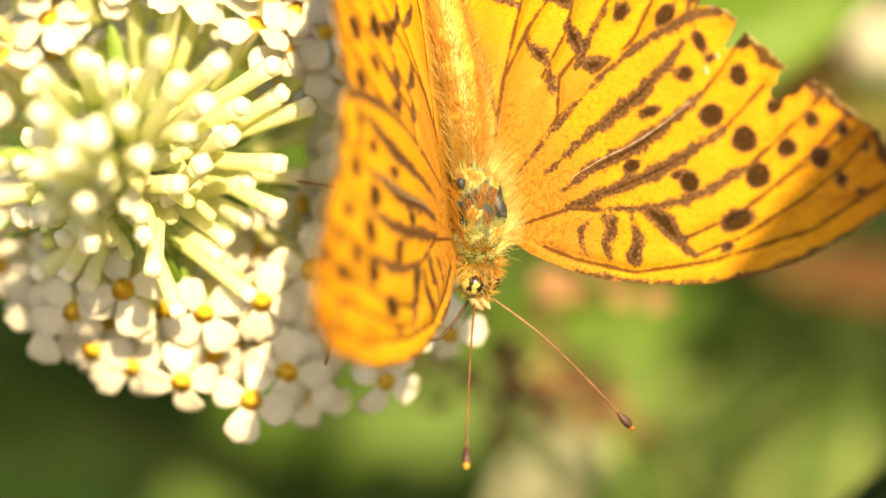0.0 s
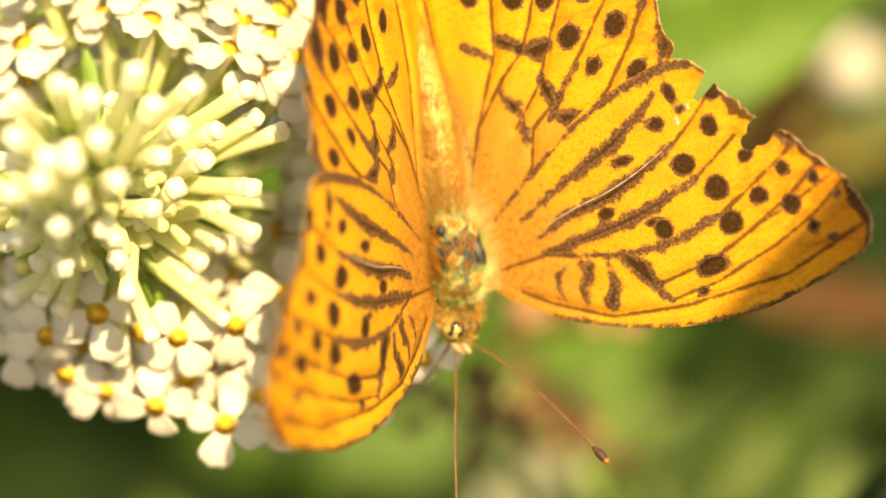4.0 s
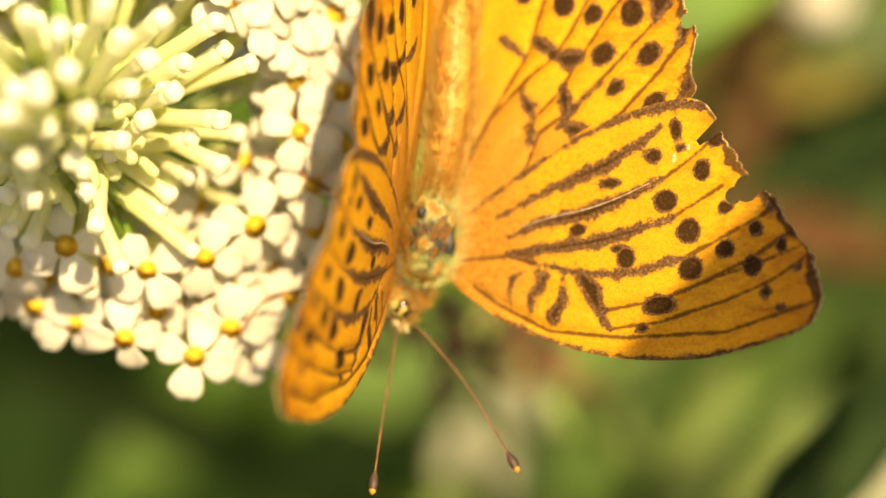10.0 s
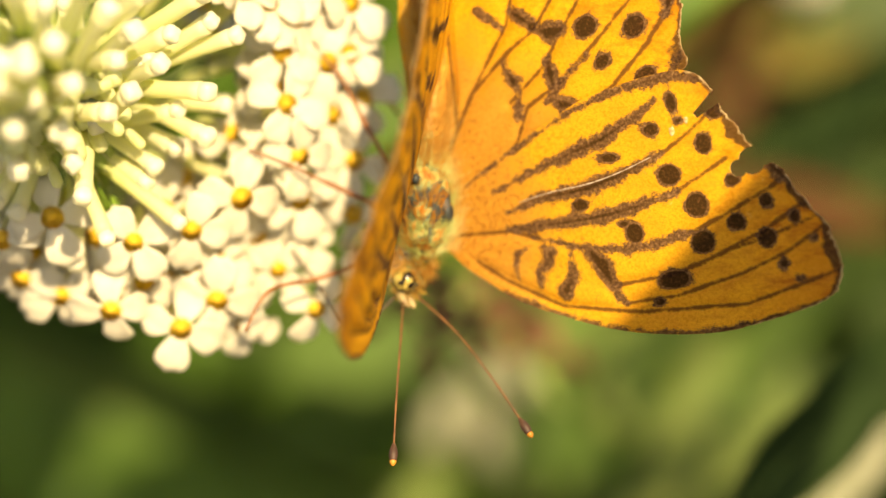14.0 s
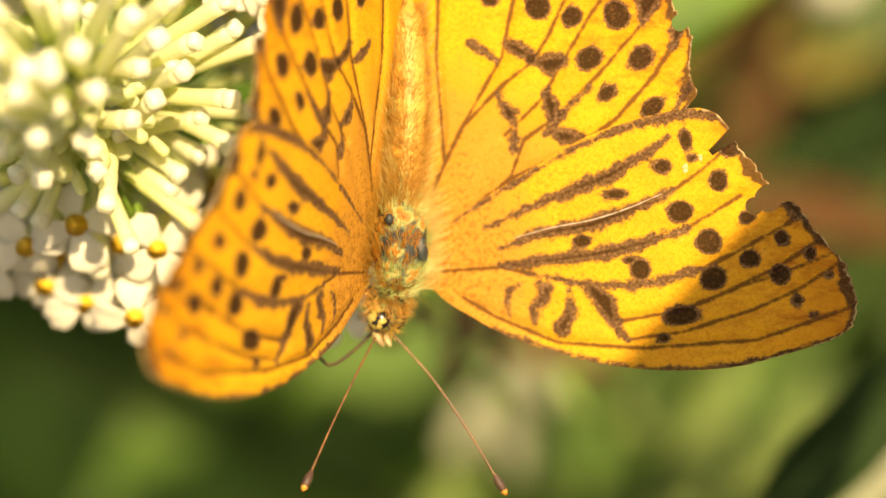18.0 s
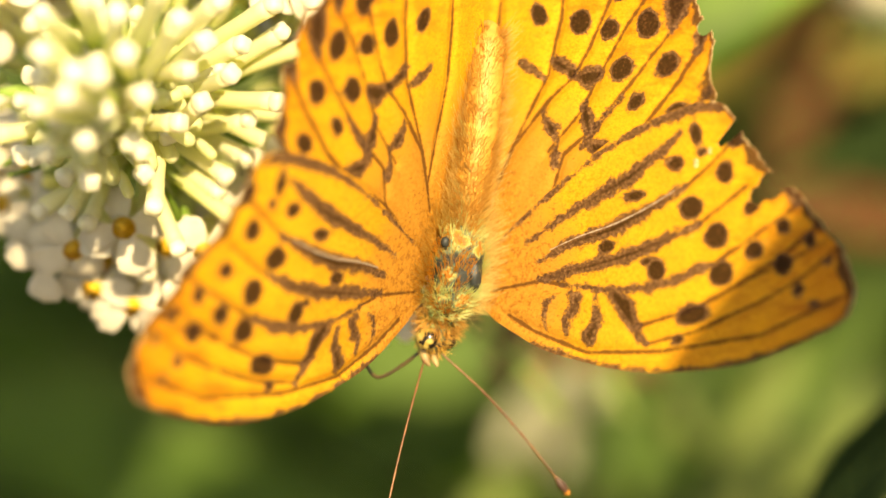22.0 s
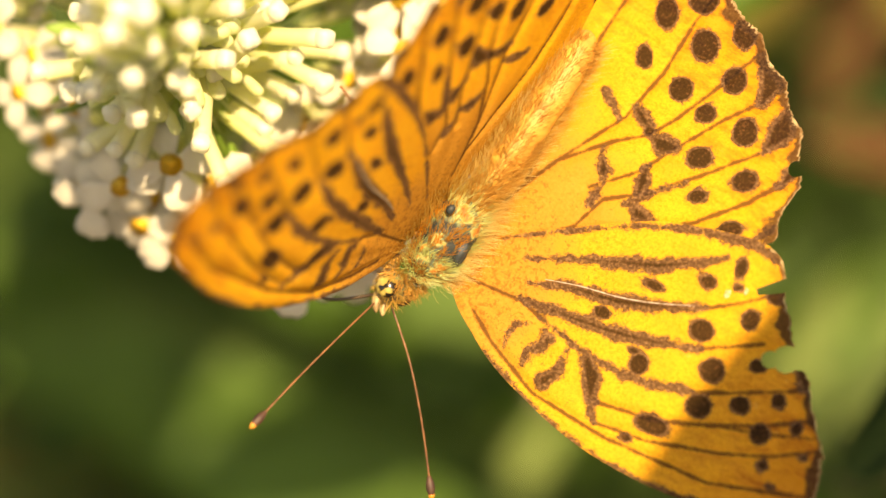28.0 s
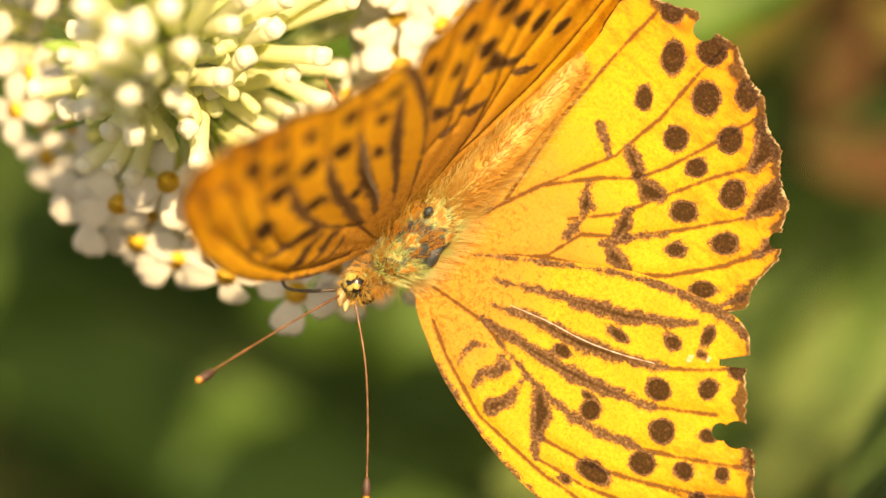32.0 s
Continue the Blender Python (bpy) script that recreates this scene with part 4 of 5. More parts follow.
    # stalks of the little clusters, and narrow bracts
    for i in range(26):
        w = i * 2.39996
        h = i / 25
        foot = CENTRE + Vector((0, 0, -22 + 28 * h))
        end = foot + Vector((math.cos(w), math.sin(w), 0.3)) * (10 - 5 * h)
        part("stalk", mesh_of("stalk", *sweep(bent([foot, foot.lerp(end, 0.5) + Vector((0, 0, 0.8)), end], 4), [0.6 - 0.03 * k for k in range(9)], 7), CALYX), flower)
    for i in range(22):
        w = RND.uniform(0, 6.28)
        r = RND.uniform(5, 10)
        p = CENTRE + Vector((math.cos(w) * r, math.sin(w) * r, RND.uniform(-10, 0)))
        part("bract", BRACT, flower, facing(p, (math.cos(w), math.sin(w), RND.uniform(-0.4, 0.7)), RND.uniform(0, 6)) @ Matrix.Rotation(-1.57, 4, "Y") @ Matrix.Scale(RND.uniform(0.35, 0.7), 4))


# ---- leaves behind ----
def leaf_mesh(name, length, width, mat, curl, seed):
    """A lance-shaped leaf with a midrib fold, a curl and a wavy edge, in millimetres along +x."""
    rnd = random.Random(seed)
    verts, faces = [], []
    nu, nv = 22, 9
    ph = rnd.uniform(0, 6)
    for i in range(nu):
        u = i / (nu - 1)
        half = width / 2 * (math.sin(math.pi * u ** 0.8) ** 0.75 if 0 < u < 1 else 0.02) + 0.3
        for j in range(nv):
            w = j / (nv - 1) * 2 - 1
            z = abs(w) * half * 0.28 - curl * length * u * u + 0.03 * width * math.sin(u * 17 + ph) * abs(w)
            verts.append(Vector((u * length, half * w, z)) * MM)
    n = len(verts)
    verts += [v - Vector((0, 0, 0.35 * MM)) for v in verts]
    for i in range(nu - 1):
        for j in range(nv - 1):
            a = i * nv + j
            faces += [(a, a + nv, a + nv + 1, a + 1), (a + n, a + n + 1, a + n + nv + 1, a + n + nv)]
        faces += [(i * nv, i * nv + n, (i + 1) * nv + n, (i + 1) * nv), ((i + 1) * nv + nv - 1, (i + 1) * nv + nv - 1 + n, i * nv + nv - 1 + n, i * nv + nv - 1)]
    return mesh_of(name, verts, faces, mat)


LEAF_GREEN_MESH = leaf_mesh("leaf_green", 95, 27, LEAF, 0.12, 1)
LEAF_SHADE_TONE_MESH = leaf_mesh("leaf_shade_toned", 105, 30, LEAF_SHADE_TONE, 0.10, 2)
LEAF_DEEP_SHADE_MESH = leaf_mesh("leaf_deep_shade", 105, 30, LEAF_DEEP_SHADE, 0.10, 2)
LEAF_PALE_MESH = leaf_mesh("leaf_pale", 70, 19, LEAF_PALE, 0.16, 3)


LEAF_FEET = []


def add_leaf(me, x, y, z, turn, tilt, roll, size=1.0, label="lance-shaped green leaf of the bush"):
    size *= (300 - 1.6 * z) / (300 - z) if z < -100 else 1
    z = 1.6 * z if z < -100 else z
    p = at_picture(x, y, z)
    LEAF_FEET.append(p)
    ob = new("leaf", me)
    ob.matrix_basis = STAGE @ Matrix.Translation(p * MM) @ Matrix.Rotation(radians(turn), 4, "Z") @ Matrix.Rotation(radians(tilt), 4, "Y") @ Matrix.Rotation(radians(roll), 4, "X") @ Matrix.Scale(size, 4)
    tagged(ob, label, "leaf", "leaves of the bush")
    part("midrib", MIDRIB_MESH, ob)


def small_leaf(me, x, y, z, across, turn, roll, label="lance-shaped green leaf of the bush"):
    """A leaf by its middle and by its length over the picture."""
    long = 95 if me is LEAF_GREEN_MESH else 105 if me in (LEAF_SHADE_TONE_MESH, LEAF_DEEP_SHADE_MESH) else 82 if me in (LEAF_DEAD_MESH, LEAF_OLIVE_MESH) else 70
    mid = (Vector((math.cos(radians(turn)), -math.sin(radians(turn)))) * across / 2)
    add_leaf(me, x - mid.x, y - mid.y, z, turn, 0, roll, across * (300 - z) / FOCAL / long, label)


MIDRIB_MESH = mesh_of("midrib", *sweep([(x, 0, 0.25 - 0.12 * x * x / 95) for x in range(0, 90, 6)], [0.9 - 0.05 * k for k in range(15)], 7), RIB)


LEAF_WHITE_MESH = leaf_mesh("leaf_whitish", 70, 26, LEAF_WHITE, 0.05, 12)
BRACT = leaf_mesh("bract", 6.5, 1.6, BRACT_MAT, 0.12, 5)
LEAF_OLIVE_MESH = leaf_mesh("leaf_olive", 80, 24, LEAF_OLIVE, 0.14, 6)
LEAF_DEAD_MESH = leaf_mesh("leaf_dead", 85, 20, LEAF_DEAD, 0.2, 7)
DARK_LABEL = "green bush leaf with shade put into its dark colour"
PALE_LABEL = "pale green leaf of the bush"
DEAD_LABEL = "withered red-brown leaf hanging in the bush"
OLIVE_LABEL = "yellowing olive leaf of the bush"


def background():
    # bottom right: leaf coloured near-black for shade across the corner, pale leaves beside it
    small_leaf(LEAF_DEEP_SHADE_MESH, 1545, 800, -60, 560, 44, 20, DARK_LABEL)
    small_leaf(LEAF_WHITE_MESH, 1570, 900, -90, 300, 40, 38, "whitish leaf of the bush")
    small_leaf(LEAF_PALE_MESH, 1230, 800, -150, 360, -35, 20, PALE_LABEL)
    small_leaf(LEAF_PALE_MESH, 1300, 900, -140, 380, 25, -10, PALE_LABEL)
    small_leaf(LEAF_GREEN_MESH, 1340, 710, -130, 440, 38, 20)
    add_leaf(LEAF_SHADE_TONE_MESH, 1300, 540, -160, 12, 10, 55, 1.0, DARK_LABEL)
    small_leaf(LEAF_SHADE_TONE_MESH, 1240, 640, -105, 260, 35, 30, DARK_LABEL)
    small_leaf(LEAF_SHADE_TONE_MESH, 1010, 810, -110, 240, 70, 30, DARK_LABEL)
    small_leaf(LEAF_SHADE_TONE_MESH, 1180, 720, -108, 200, 100, 30, DARK_LABEL)
    small_leaf(LEAF_GREEN_MESH, 960, 600, -115, 220, 20, 0)
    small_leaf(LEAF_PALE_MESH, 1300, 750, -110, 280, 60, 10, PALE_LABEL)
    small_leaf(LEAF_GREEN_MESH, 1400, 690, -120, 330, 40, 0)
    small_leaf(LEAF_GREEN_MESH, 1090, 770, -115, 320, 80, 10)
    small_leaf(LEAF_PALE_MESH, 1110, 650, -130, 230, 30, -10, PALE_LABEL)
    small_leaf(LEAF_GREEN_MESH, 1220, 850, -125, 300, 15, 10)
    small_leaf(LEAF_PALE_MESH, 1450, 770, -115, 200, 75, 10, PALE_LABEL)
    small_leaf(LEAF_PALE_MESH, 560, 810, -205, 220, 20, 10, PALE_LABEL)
    small_leaf(LEAF_GREEN_MESH, 700, 800, -130, 350, 10, 10)
    for x, y, ln, turn in ((912, 745, 150, 84), (985, 705, 130, 98), (850, 795, 120, 70), (940, 830, 120, 105)):
        small_leaf(LEAF_WHITE_MESH, x, y, -115, ln, turn, 0, "whitish green seed pod of the bush")
    # right: leaves with shade in their dark colour, red-brown withered leaves, a faded spike
    small_leaf(LEAF_DEEP_SHADE_MESH, 1530, 275, -115, 460, 22, 30, DARK_LABEL)
    small_leaf(LEAF_SHADE_TONE_MESH, 1530, 510, -118, 460, 50, 55, DARK_LABEL)
    small_leaf(LEAF_OLIVE_MESH, 1520, 150, -120, 210, 20, -15, OLIVE_LABEL)
    small_leaf(LEAF_OLIVE_MESH, 1450, 90, -125, 180, 60, -15, OLIVE_LABEL)
    add_leaf(LEAF_DEAD_MESH, 1280, 250, -170, 40, 0, 10, 0.9, DEAD_LABEL)
    small_leaf(LEAF_DEAD_MESH, 1480, 415, -110, 400, -8, -10, DEAD_LABEL)
    small_leaf(LEAF_DEAD_MESH, 1370, 240, -120, 260, 60, -10, DEAD_LABEL)
    add_leaf(LEAF_OLIVE_MESH, 1360, 130, -190, 10, 0, 20, 1.0, OLIVE_LABEL)
    add_leaf(LEAF_OLIVE_MESH, 1420, 40, -200, -20, 0, 40, 0.9, OLIVE_LABEL)
    add_leaf(LEAF_SHADE_TONE_MESH, 1260, 60, -230, 70, 0, 0, 1.0, DARK_LABEL)
    add_leaf(LEAF_SHADE_TONE_MESH, 1430, 200, -260, -40, 0, 0, 1.3, DARK_LABEL)
    add_leaf(LEAF_OLIVE_MESH, 1120, 250, -170, 75, 0, 30, 1.0, OLIVE_LABEL)
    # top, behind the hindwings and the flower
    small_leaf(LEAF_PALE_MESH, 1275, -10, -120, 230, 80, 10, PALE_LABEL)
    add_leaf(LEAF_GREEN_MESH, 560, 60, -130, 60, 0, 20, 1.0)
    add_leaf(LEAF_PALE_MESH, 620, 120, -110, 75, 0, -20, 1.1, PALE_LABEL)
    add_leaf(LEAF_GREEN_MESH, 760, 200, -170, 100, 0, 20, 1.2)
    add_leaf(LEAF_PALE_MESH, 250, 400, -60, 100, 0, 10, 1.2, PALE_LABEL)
    add_leaf(LEAF_GREEN_MESH, 60, 300, -70, 60, 0, 10, 1.0)
    add_leaf(LEAF_GREEN_MESH, 380, 300, -70, 20, 0, 10, 0.8)
    small_leaf(LEAF_SHADE_TONE_MESH, 420, 430, -100, 420, 20, 40, DARK_LABEL)
    small_leaf(LEAF_SHADE_TONE_MESH, 640, 420, -110, 360, 60, 40, DARK_LABEL)
    # bottom middle: fresh green, a pale young shoot, the withered spike
    add_leaf(LEAF_OLIVE_MESH, 300, 720, -275, 5, 5, 20, 0.7, OLIVE_LABEL)
    add_leaf(LEAF_GREEN_MESH, 420, 640, -235, -50, 5, 30, 1.0)
    add_leaf(LEAF_GREEN_MESH, 640, 880, -235, 18, 5, 30, 1.0)
    small_leaf(LEAF_GREEN_MESH, 1080, 640, -150, 360, 15, -20)
    add_leaf(LEAF_GREEN_MESH, 640, 660, -275, -20, 5, -20, 1.3)
    add_leaf(LEAF_SHADE_TONE_MESH, 560, 980, -275, 30, 0, 10, 1.2, DARK_LABEL)
    add_leaf(LEAF_GREEN_MESH, 960, 960, -180, 30, 0, 10, 1.1)
    add_leaf(LEAF_GREEN_MESH, 700, 640, -230, -25, 0, 10, 1.4)
    add_leaf(LEAF_GREEN_MESH, 530, 790, -225, 15, 5, 20, 0.9)
    add_leaf(LEAF_PALE_MESH, 560, 850, -235, 40, 5, 10, 0.8, PALE_LABEL)
    add_leaf(LEAF_SHADE_TONE_MESH, 120, 900, -255, -15, 5, 60, 1.2, DARK_LABEL)
    # big leaves, coloured dark to stand for the shade low on the left
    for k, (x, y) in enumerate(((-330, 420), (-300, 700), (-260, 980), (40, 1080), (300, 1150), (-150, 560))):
        add_leaf(LEAF_SHADE_TONE_MESH, x, y, -150 - 14 * k, (k * 37) % 70 - 30, 0, 60, 1.7, DARK_LABEL)
    add_leaf(LEAF_SHADE_TONE_MESH, 1420, 60, -150, 20, 0, 10, 1.2, DARK_LABEL)
    add_leaf(LEAF_SHADE_TONE_MESH, 1380, 480, -180, -8, 0, 55, 1.2, DARK_LABEL)
    add_leaf(LEAF_SHADE_TONE_MESH, 1560, 60, -170, -60, 0, 10, 1.5, DARK_LABEL)
    # left: shade as dark leaf colour, and brown
    add_leaf(LEAF_SHADE_TONE_MESH, -60, 880, -235, 10, 0, 60, 1.2, DARK_LABEL)
    add_leaf(LEAF_SHADE_TONE_MESH, 60, 960, -255, 30, 0, 60, 1.2, DARK_LABEL)
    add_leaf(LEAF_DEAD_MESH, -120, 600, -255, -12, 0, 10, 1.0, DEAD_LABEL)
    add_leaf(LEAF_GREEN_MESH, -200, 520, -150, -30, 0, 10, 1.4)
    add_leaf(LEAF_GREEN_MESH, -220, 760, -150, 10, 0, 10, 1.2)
    add_leaf(LEAF_SHADE_TONE_MESH, 90, 760, -200, 20, 0, 60, 1.2, DARK_LABEL)
    add_leaf(LEAF_SHADE_TONE_MESH, -60, 640, -280, -20, 0, 60, 2.0, DARK_LABEL)
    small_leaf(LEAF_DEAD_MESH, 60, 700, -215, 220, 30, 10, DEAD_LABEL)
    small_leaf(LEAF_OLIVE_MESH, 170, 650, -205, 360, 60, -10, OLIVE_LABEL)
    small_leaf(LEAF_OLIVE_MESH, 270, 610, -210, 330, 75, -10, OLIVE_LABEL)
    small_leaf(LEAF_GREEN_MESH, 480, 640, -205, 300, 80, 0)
    small_leaf(LEAF_SHADE_TONE_MESH, 330, 790, -203, 300, 20, 20, DARK_LABEL)
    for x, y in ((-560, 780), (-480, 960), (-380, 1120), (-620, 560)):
        add_leaf(LEAF_SHADE_TONE_MESH, x, y, -270, 12, 0, 30, 2.1, DARK_LABEL)
    small_leaf(LEAF_SHADE_TONE_MESH, 440, 930, -215, 430, 20, -10, DARK_LABEL)
    small_leaf(LEAF_GREEN_MESH, 560, 740, -220, 300, 65, -10)
    small_leaf(LEAF_GREEN_MESH, 90, 850, -210, 520, 30, -15)
    small_leaf(LEAF_OLIVE_MESH, 20, 930, -213, 520, 15, -15, OLIVE_LABEL)
    small_leaf(LEAF_GREEN_MESH, 220, 930, -217, 480, 45, -15)
    small_leaf(LEAF_GREEN_MESH, -40, 860, -215, 380, 40, -15)
    small_leaf(LEAF_PALE_MESH, 820, 930, -125, 260, 60, -10, PALE_LABEL)
    small_leaf(LEAF_OLIVE_MESH, -90, 700, -201, 320, 80, 0, OLIVE_LABEL)
    small_leaf(LEAF_GREEN_MESH, -110, 520, -120, 320, 50, 0)
    small_leaf(LEAF_GREEN_MESH, 390, 720, -197, 280, 60, 0)
    # deep in the bush: mostly broad leaves whose dark colour stands for shade
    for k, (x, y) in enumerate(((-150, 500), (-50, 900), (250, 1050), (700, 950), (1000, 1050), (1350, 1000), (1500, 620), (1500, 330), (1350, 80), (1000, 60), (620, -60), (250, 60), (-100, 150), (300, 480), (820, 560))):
        add_leaf(LEAF_SHADE_TONE_MESH if k != 3 else LEAF_GREEN_MESH, x, y, -300 - 12 * (k % 4), (k * 47) % 90 - 30, 0, (k * 31) % 40 - 20, 2.1, DARK_LABEL if k != 3 else "broad green leaf deep in the bush")
    withered_spike(930, 610, -95, 41)
    withered_spike(790, 600, -62, 43)
    faded_cluster(985, 425, -75)
    far_florets(1500, 0, -190)


def between(x, y, z):
    """A place between the sun and a spot of the stage, for a leaf square to the light."""
    along = Vector((0.60, 0.80, 0)) - SUN_WAY * Vector((0.60, 0.80, 0)).dot(SUN_WAY)
    along.normalize()
    turn = Matrix((along, SUN_WAY.cross(along), SUN_WAY)).transposed().to_4x4()
    return STAGE @ Matrix.Translation((Vector((x, y, z)) + SUN_WAY * 200 - along * 47) * MM) @ turn


LEAF_SHADE_MESH = leaf_mesh("leaf_shade", 95, 30, LEAF_SHADE_TONE, 0.04, 8)


def withered_spike(x, y, z, seed):
    """A spent flower spike: brown husks and a few faded petals on a stalk."""
    base = at_picture(x, y, z)
    spike = thing("withered_spike", STAGE @ Matrix.Translation(base * MM), "spent brown flower spike with faded petals", "flower")
    part("stalk", mesh_of("withered_stalk", *sweep(bent([(9, -11, -12), (4, -4, -6), (0, 0, 0), (-5, 3, 3)], 6), [0.6] * 19, 8), STEM), spike)
    rnd = random.Random(seed)
    husk = mesh_of("husk", *sweep([(0, 0, -2), (0, 0, -1), (0, 0, 0.6), (0, 0, 1.6)], [0.3, 0.9, 0.8, 0.3], 7), WITHERED)
    scrap = leaf_mesh("faded_petal", 3.5, 2.2, FADED, 0.2, 9)
    for k in range(48):
        u = rnd.random()
        c = Vector((-6 + 14 * u, 4 - 7 * u, 3 - 10 * u))
        d = Vector((rnd.gauss(0, 1), rnd.gauss(0, 1), rnd.gauss(0, 1))).normalized()
        m = Matrix.Translation((c + d * rnd.uniform(1, 6.5)) * MM) @ d.to_track_quat("Z", "Y").to_matrix().to_4x4()
        part("husk" if k % 5 else "faded_petal", husk if k % 5 else scrap, spike, m @ Matrix.Scale(rnd.uniform(0.5, 0.95), 4))


def faded_cluster(x, y, z):
    """A few fading peach-coloured florets hang behind the butterfly."""
    base = at_picture(x, y, z)
    rnd = random.Random(61)
    cluster = thing("faded_cluster", STAGE @ Matrix.Translation(base * MM), "cluster of fading peach-coloured florets", "flower")
    part("stalk", mesh_of("faded_stalk", *sweep(bent([(8, 10, -14), (3, 4, -6), (0, 0, -2)], 6), [0.6] * 13, 8), STEM), cluster)
    scrap = leaf_mesh("peach_petal", 3.0, 2.0, FADED, 0.2, 19)
    for k in range(10):
        d = Vector((rnd.gauss(0, 1), rnd.gauss(0, 0.6), rnd.gauss(0, 0.6)))
        m = Matrix.Translation(Vector((d.x * 2.2, d.y * 1.6, d.z * 1.6)) * MM) @ d.normalized().to_track_quat("X", "Z").to_matrix().to_4x4()
        part("faded_petal", scrap, cluster, m)


def far_florets(x, y, z):
    """A small cluster of white florets far behind."""
    base = at_picture(x, y, z)
    cluster = thing("flower_cluster", STAGE @ Matrix.Translation(base * MM), "small cluster of white florets behind the leaves", "flower")
    rnd = random.Random(51)
    part("stalk", mesh_of("cluster_stalk", *sweep(bent([(4, -30, -10), (2, -12, -6), (0, 0, -4)], 6), [0.7] * 13, 8), RIB), cluster)
    for k in range(9):
        d = Vector((rnd.gauss(0, 1), rnd.gauss(0, 1), abs(rnd.gauss(0, 1)) + 0.3)).normalized()
        tube = part("floret", FL_TUBE, cluster, Matrix.Translation(d * 3.0 * MM) @ d.to_track_quat("Z", "Y").to_matrix().to_4x4())
        for j in range(4):
            part("petal", FL_PETALS[j % 3], tube, Matrix.Rotation(math.pi / 2 * j, 4, "Z"))


ground = tagged(new("ground", mesh_of("ground", [(-400, -400, 0), (400, -400, 0), (400, 400, 0), (-400, 400, 0)], [(0, 1, 2, 3)], SOIL, False)), "dark brown garden soil in shade", "ground", kind="structure")
def shrub():
    """The wood that carries the spike and the leaves, rising from the soil behind them."""
    back = STAGE.inverted().to_3x3() @ Vector((0, 0, -1))
    fork = Vector((-59, 39, -640))
    bush = thing("shrub", STAGE.copy(), "grey-brown woody stems of the butterfly bush", "shrub")
    foot = (STAGE.inverted() @ Vector(((STAGE @ (fork * MM)).x, (STAGE @ (fork * MM)).y + 0.06, -0.02))) / MM
    trunk = bent([fork - back * 160, fork, fork.lerp(foot, 0.5) + Vector((14, 0, 10)), foot], 10)
    part("trunk", mesh_of("trunk", *sweep(trunk, [3.5 + 0.25 * i for i in range(len(trunk))], 10), BARK), bush)
    bough = bent([(-24, 16, -74), (-40, 26, -330), fork], 8)
    part("branch", mesh_of("bough", *sweep(bough, [1.9 + 0.1 * i for i in range(len(bough))], 9), BARK), bush)
    for p in LEAF_FEET:
        far = p * ((300 + 600) / (300 - p.z))
        far.z = -600
        end = fork + back * max(-150.0, min(420.0, (far - fork).dot(back)))
        line = bent([p, p.lerp(far, 0.9), far.lerp(end, 0.5) - Vector((0, 0, 25)), end], 5)
        part("twig", mesh_of("twig", *sweep(line, [0.6 + 0.09 * i for i in range(len(line))], 6), BARK), bush)


background()
shrub()
flower_parts()
# the leaf above, out of the picture, that sways and shades a wing tip
shade_leaf = tagged(new("leaf", LEAF_SHADE_MESH), "dark green leaf above the flower, casting shade", "leaf", "leaves of the bush")
part("midrib", MIDRIB_MESH, shade_leaf)
rest = between(29, -17, 8).inverted() @ STAGE
spray = [Vector((2, 0, -0.8)), Vector((48, 0, -2.6)), Vector((93, 0, -6))] + [rest @ (Vector(p) * MM) / MM for p in ((140, 110, 20), (130, 170, -250), (20, 190, -560), (-59, 178, -720))]
part("twig", mesh_of("spray", *sweep(bent(spray, 8), [0.7 + 0.045 * i for i in range(49)], 7), BARK), shade_leaf, None, "long arching grey-brown twig")


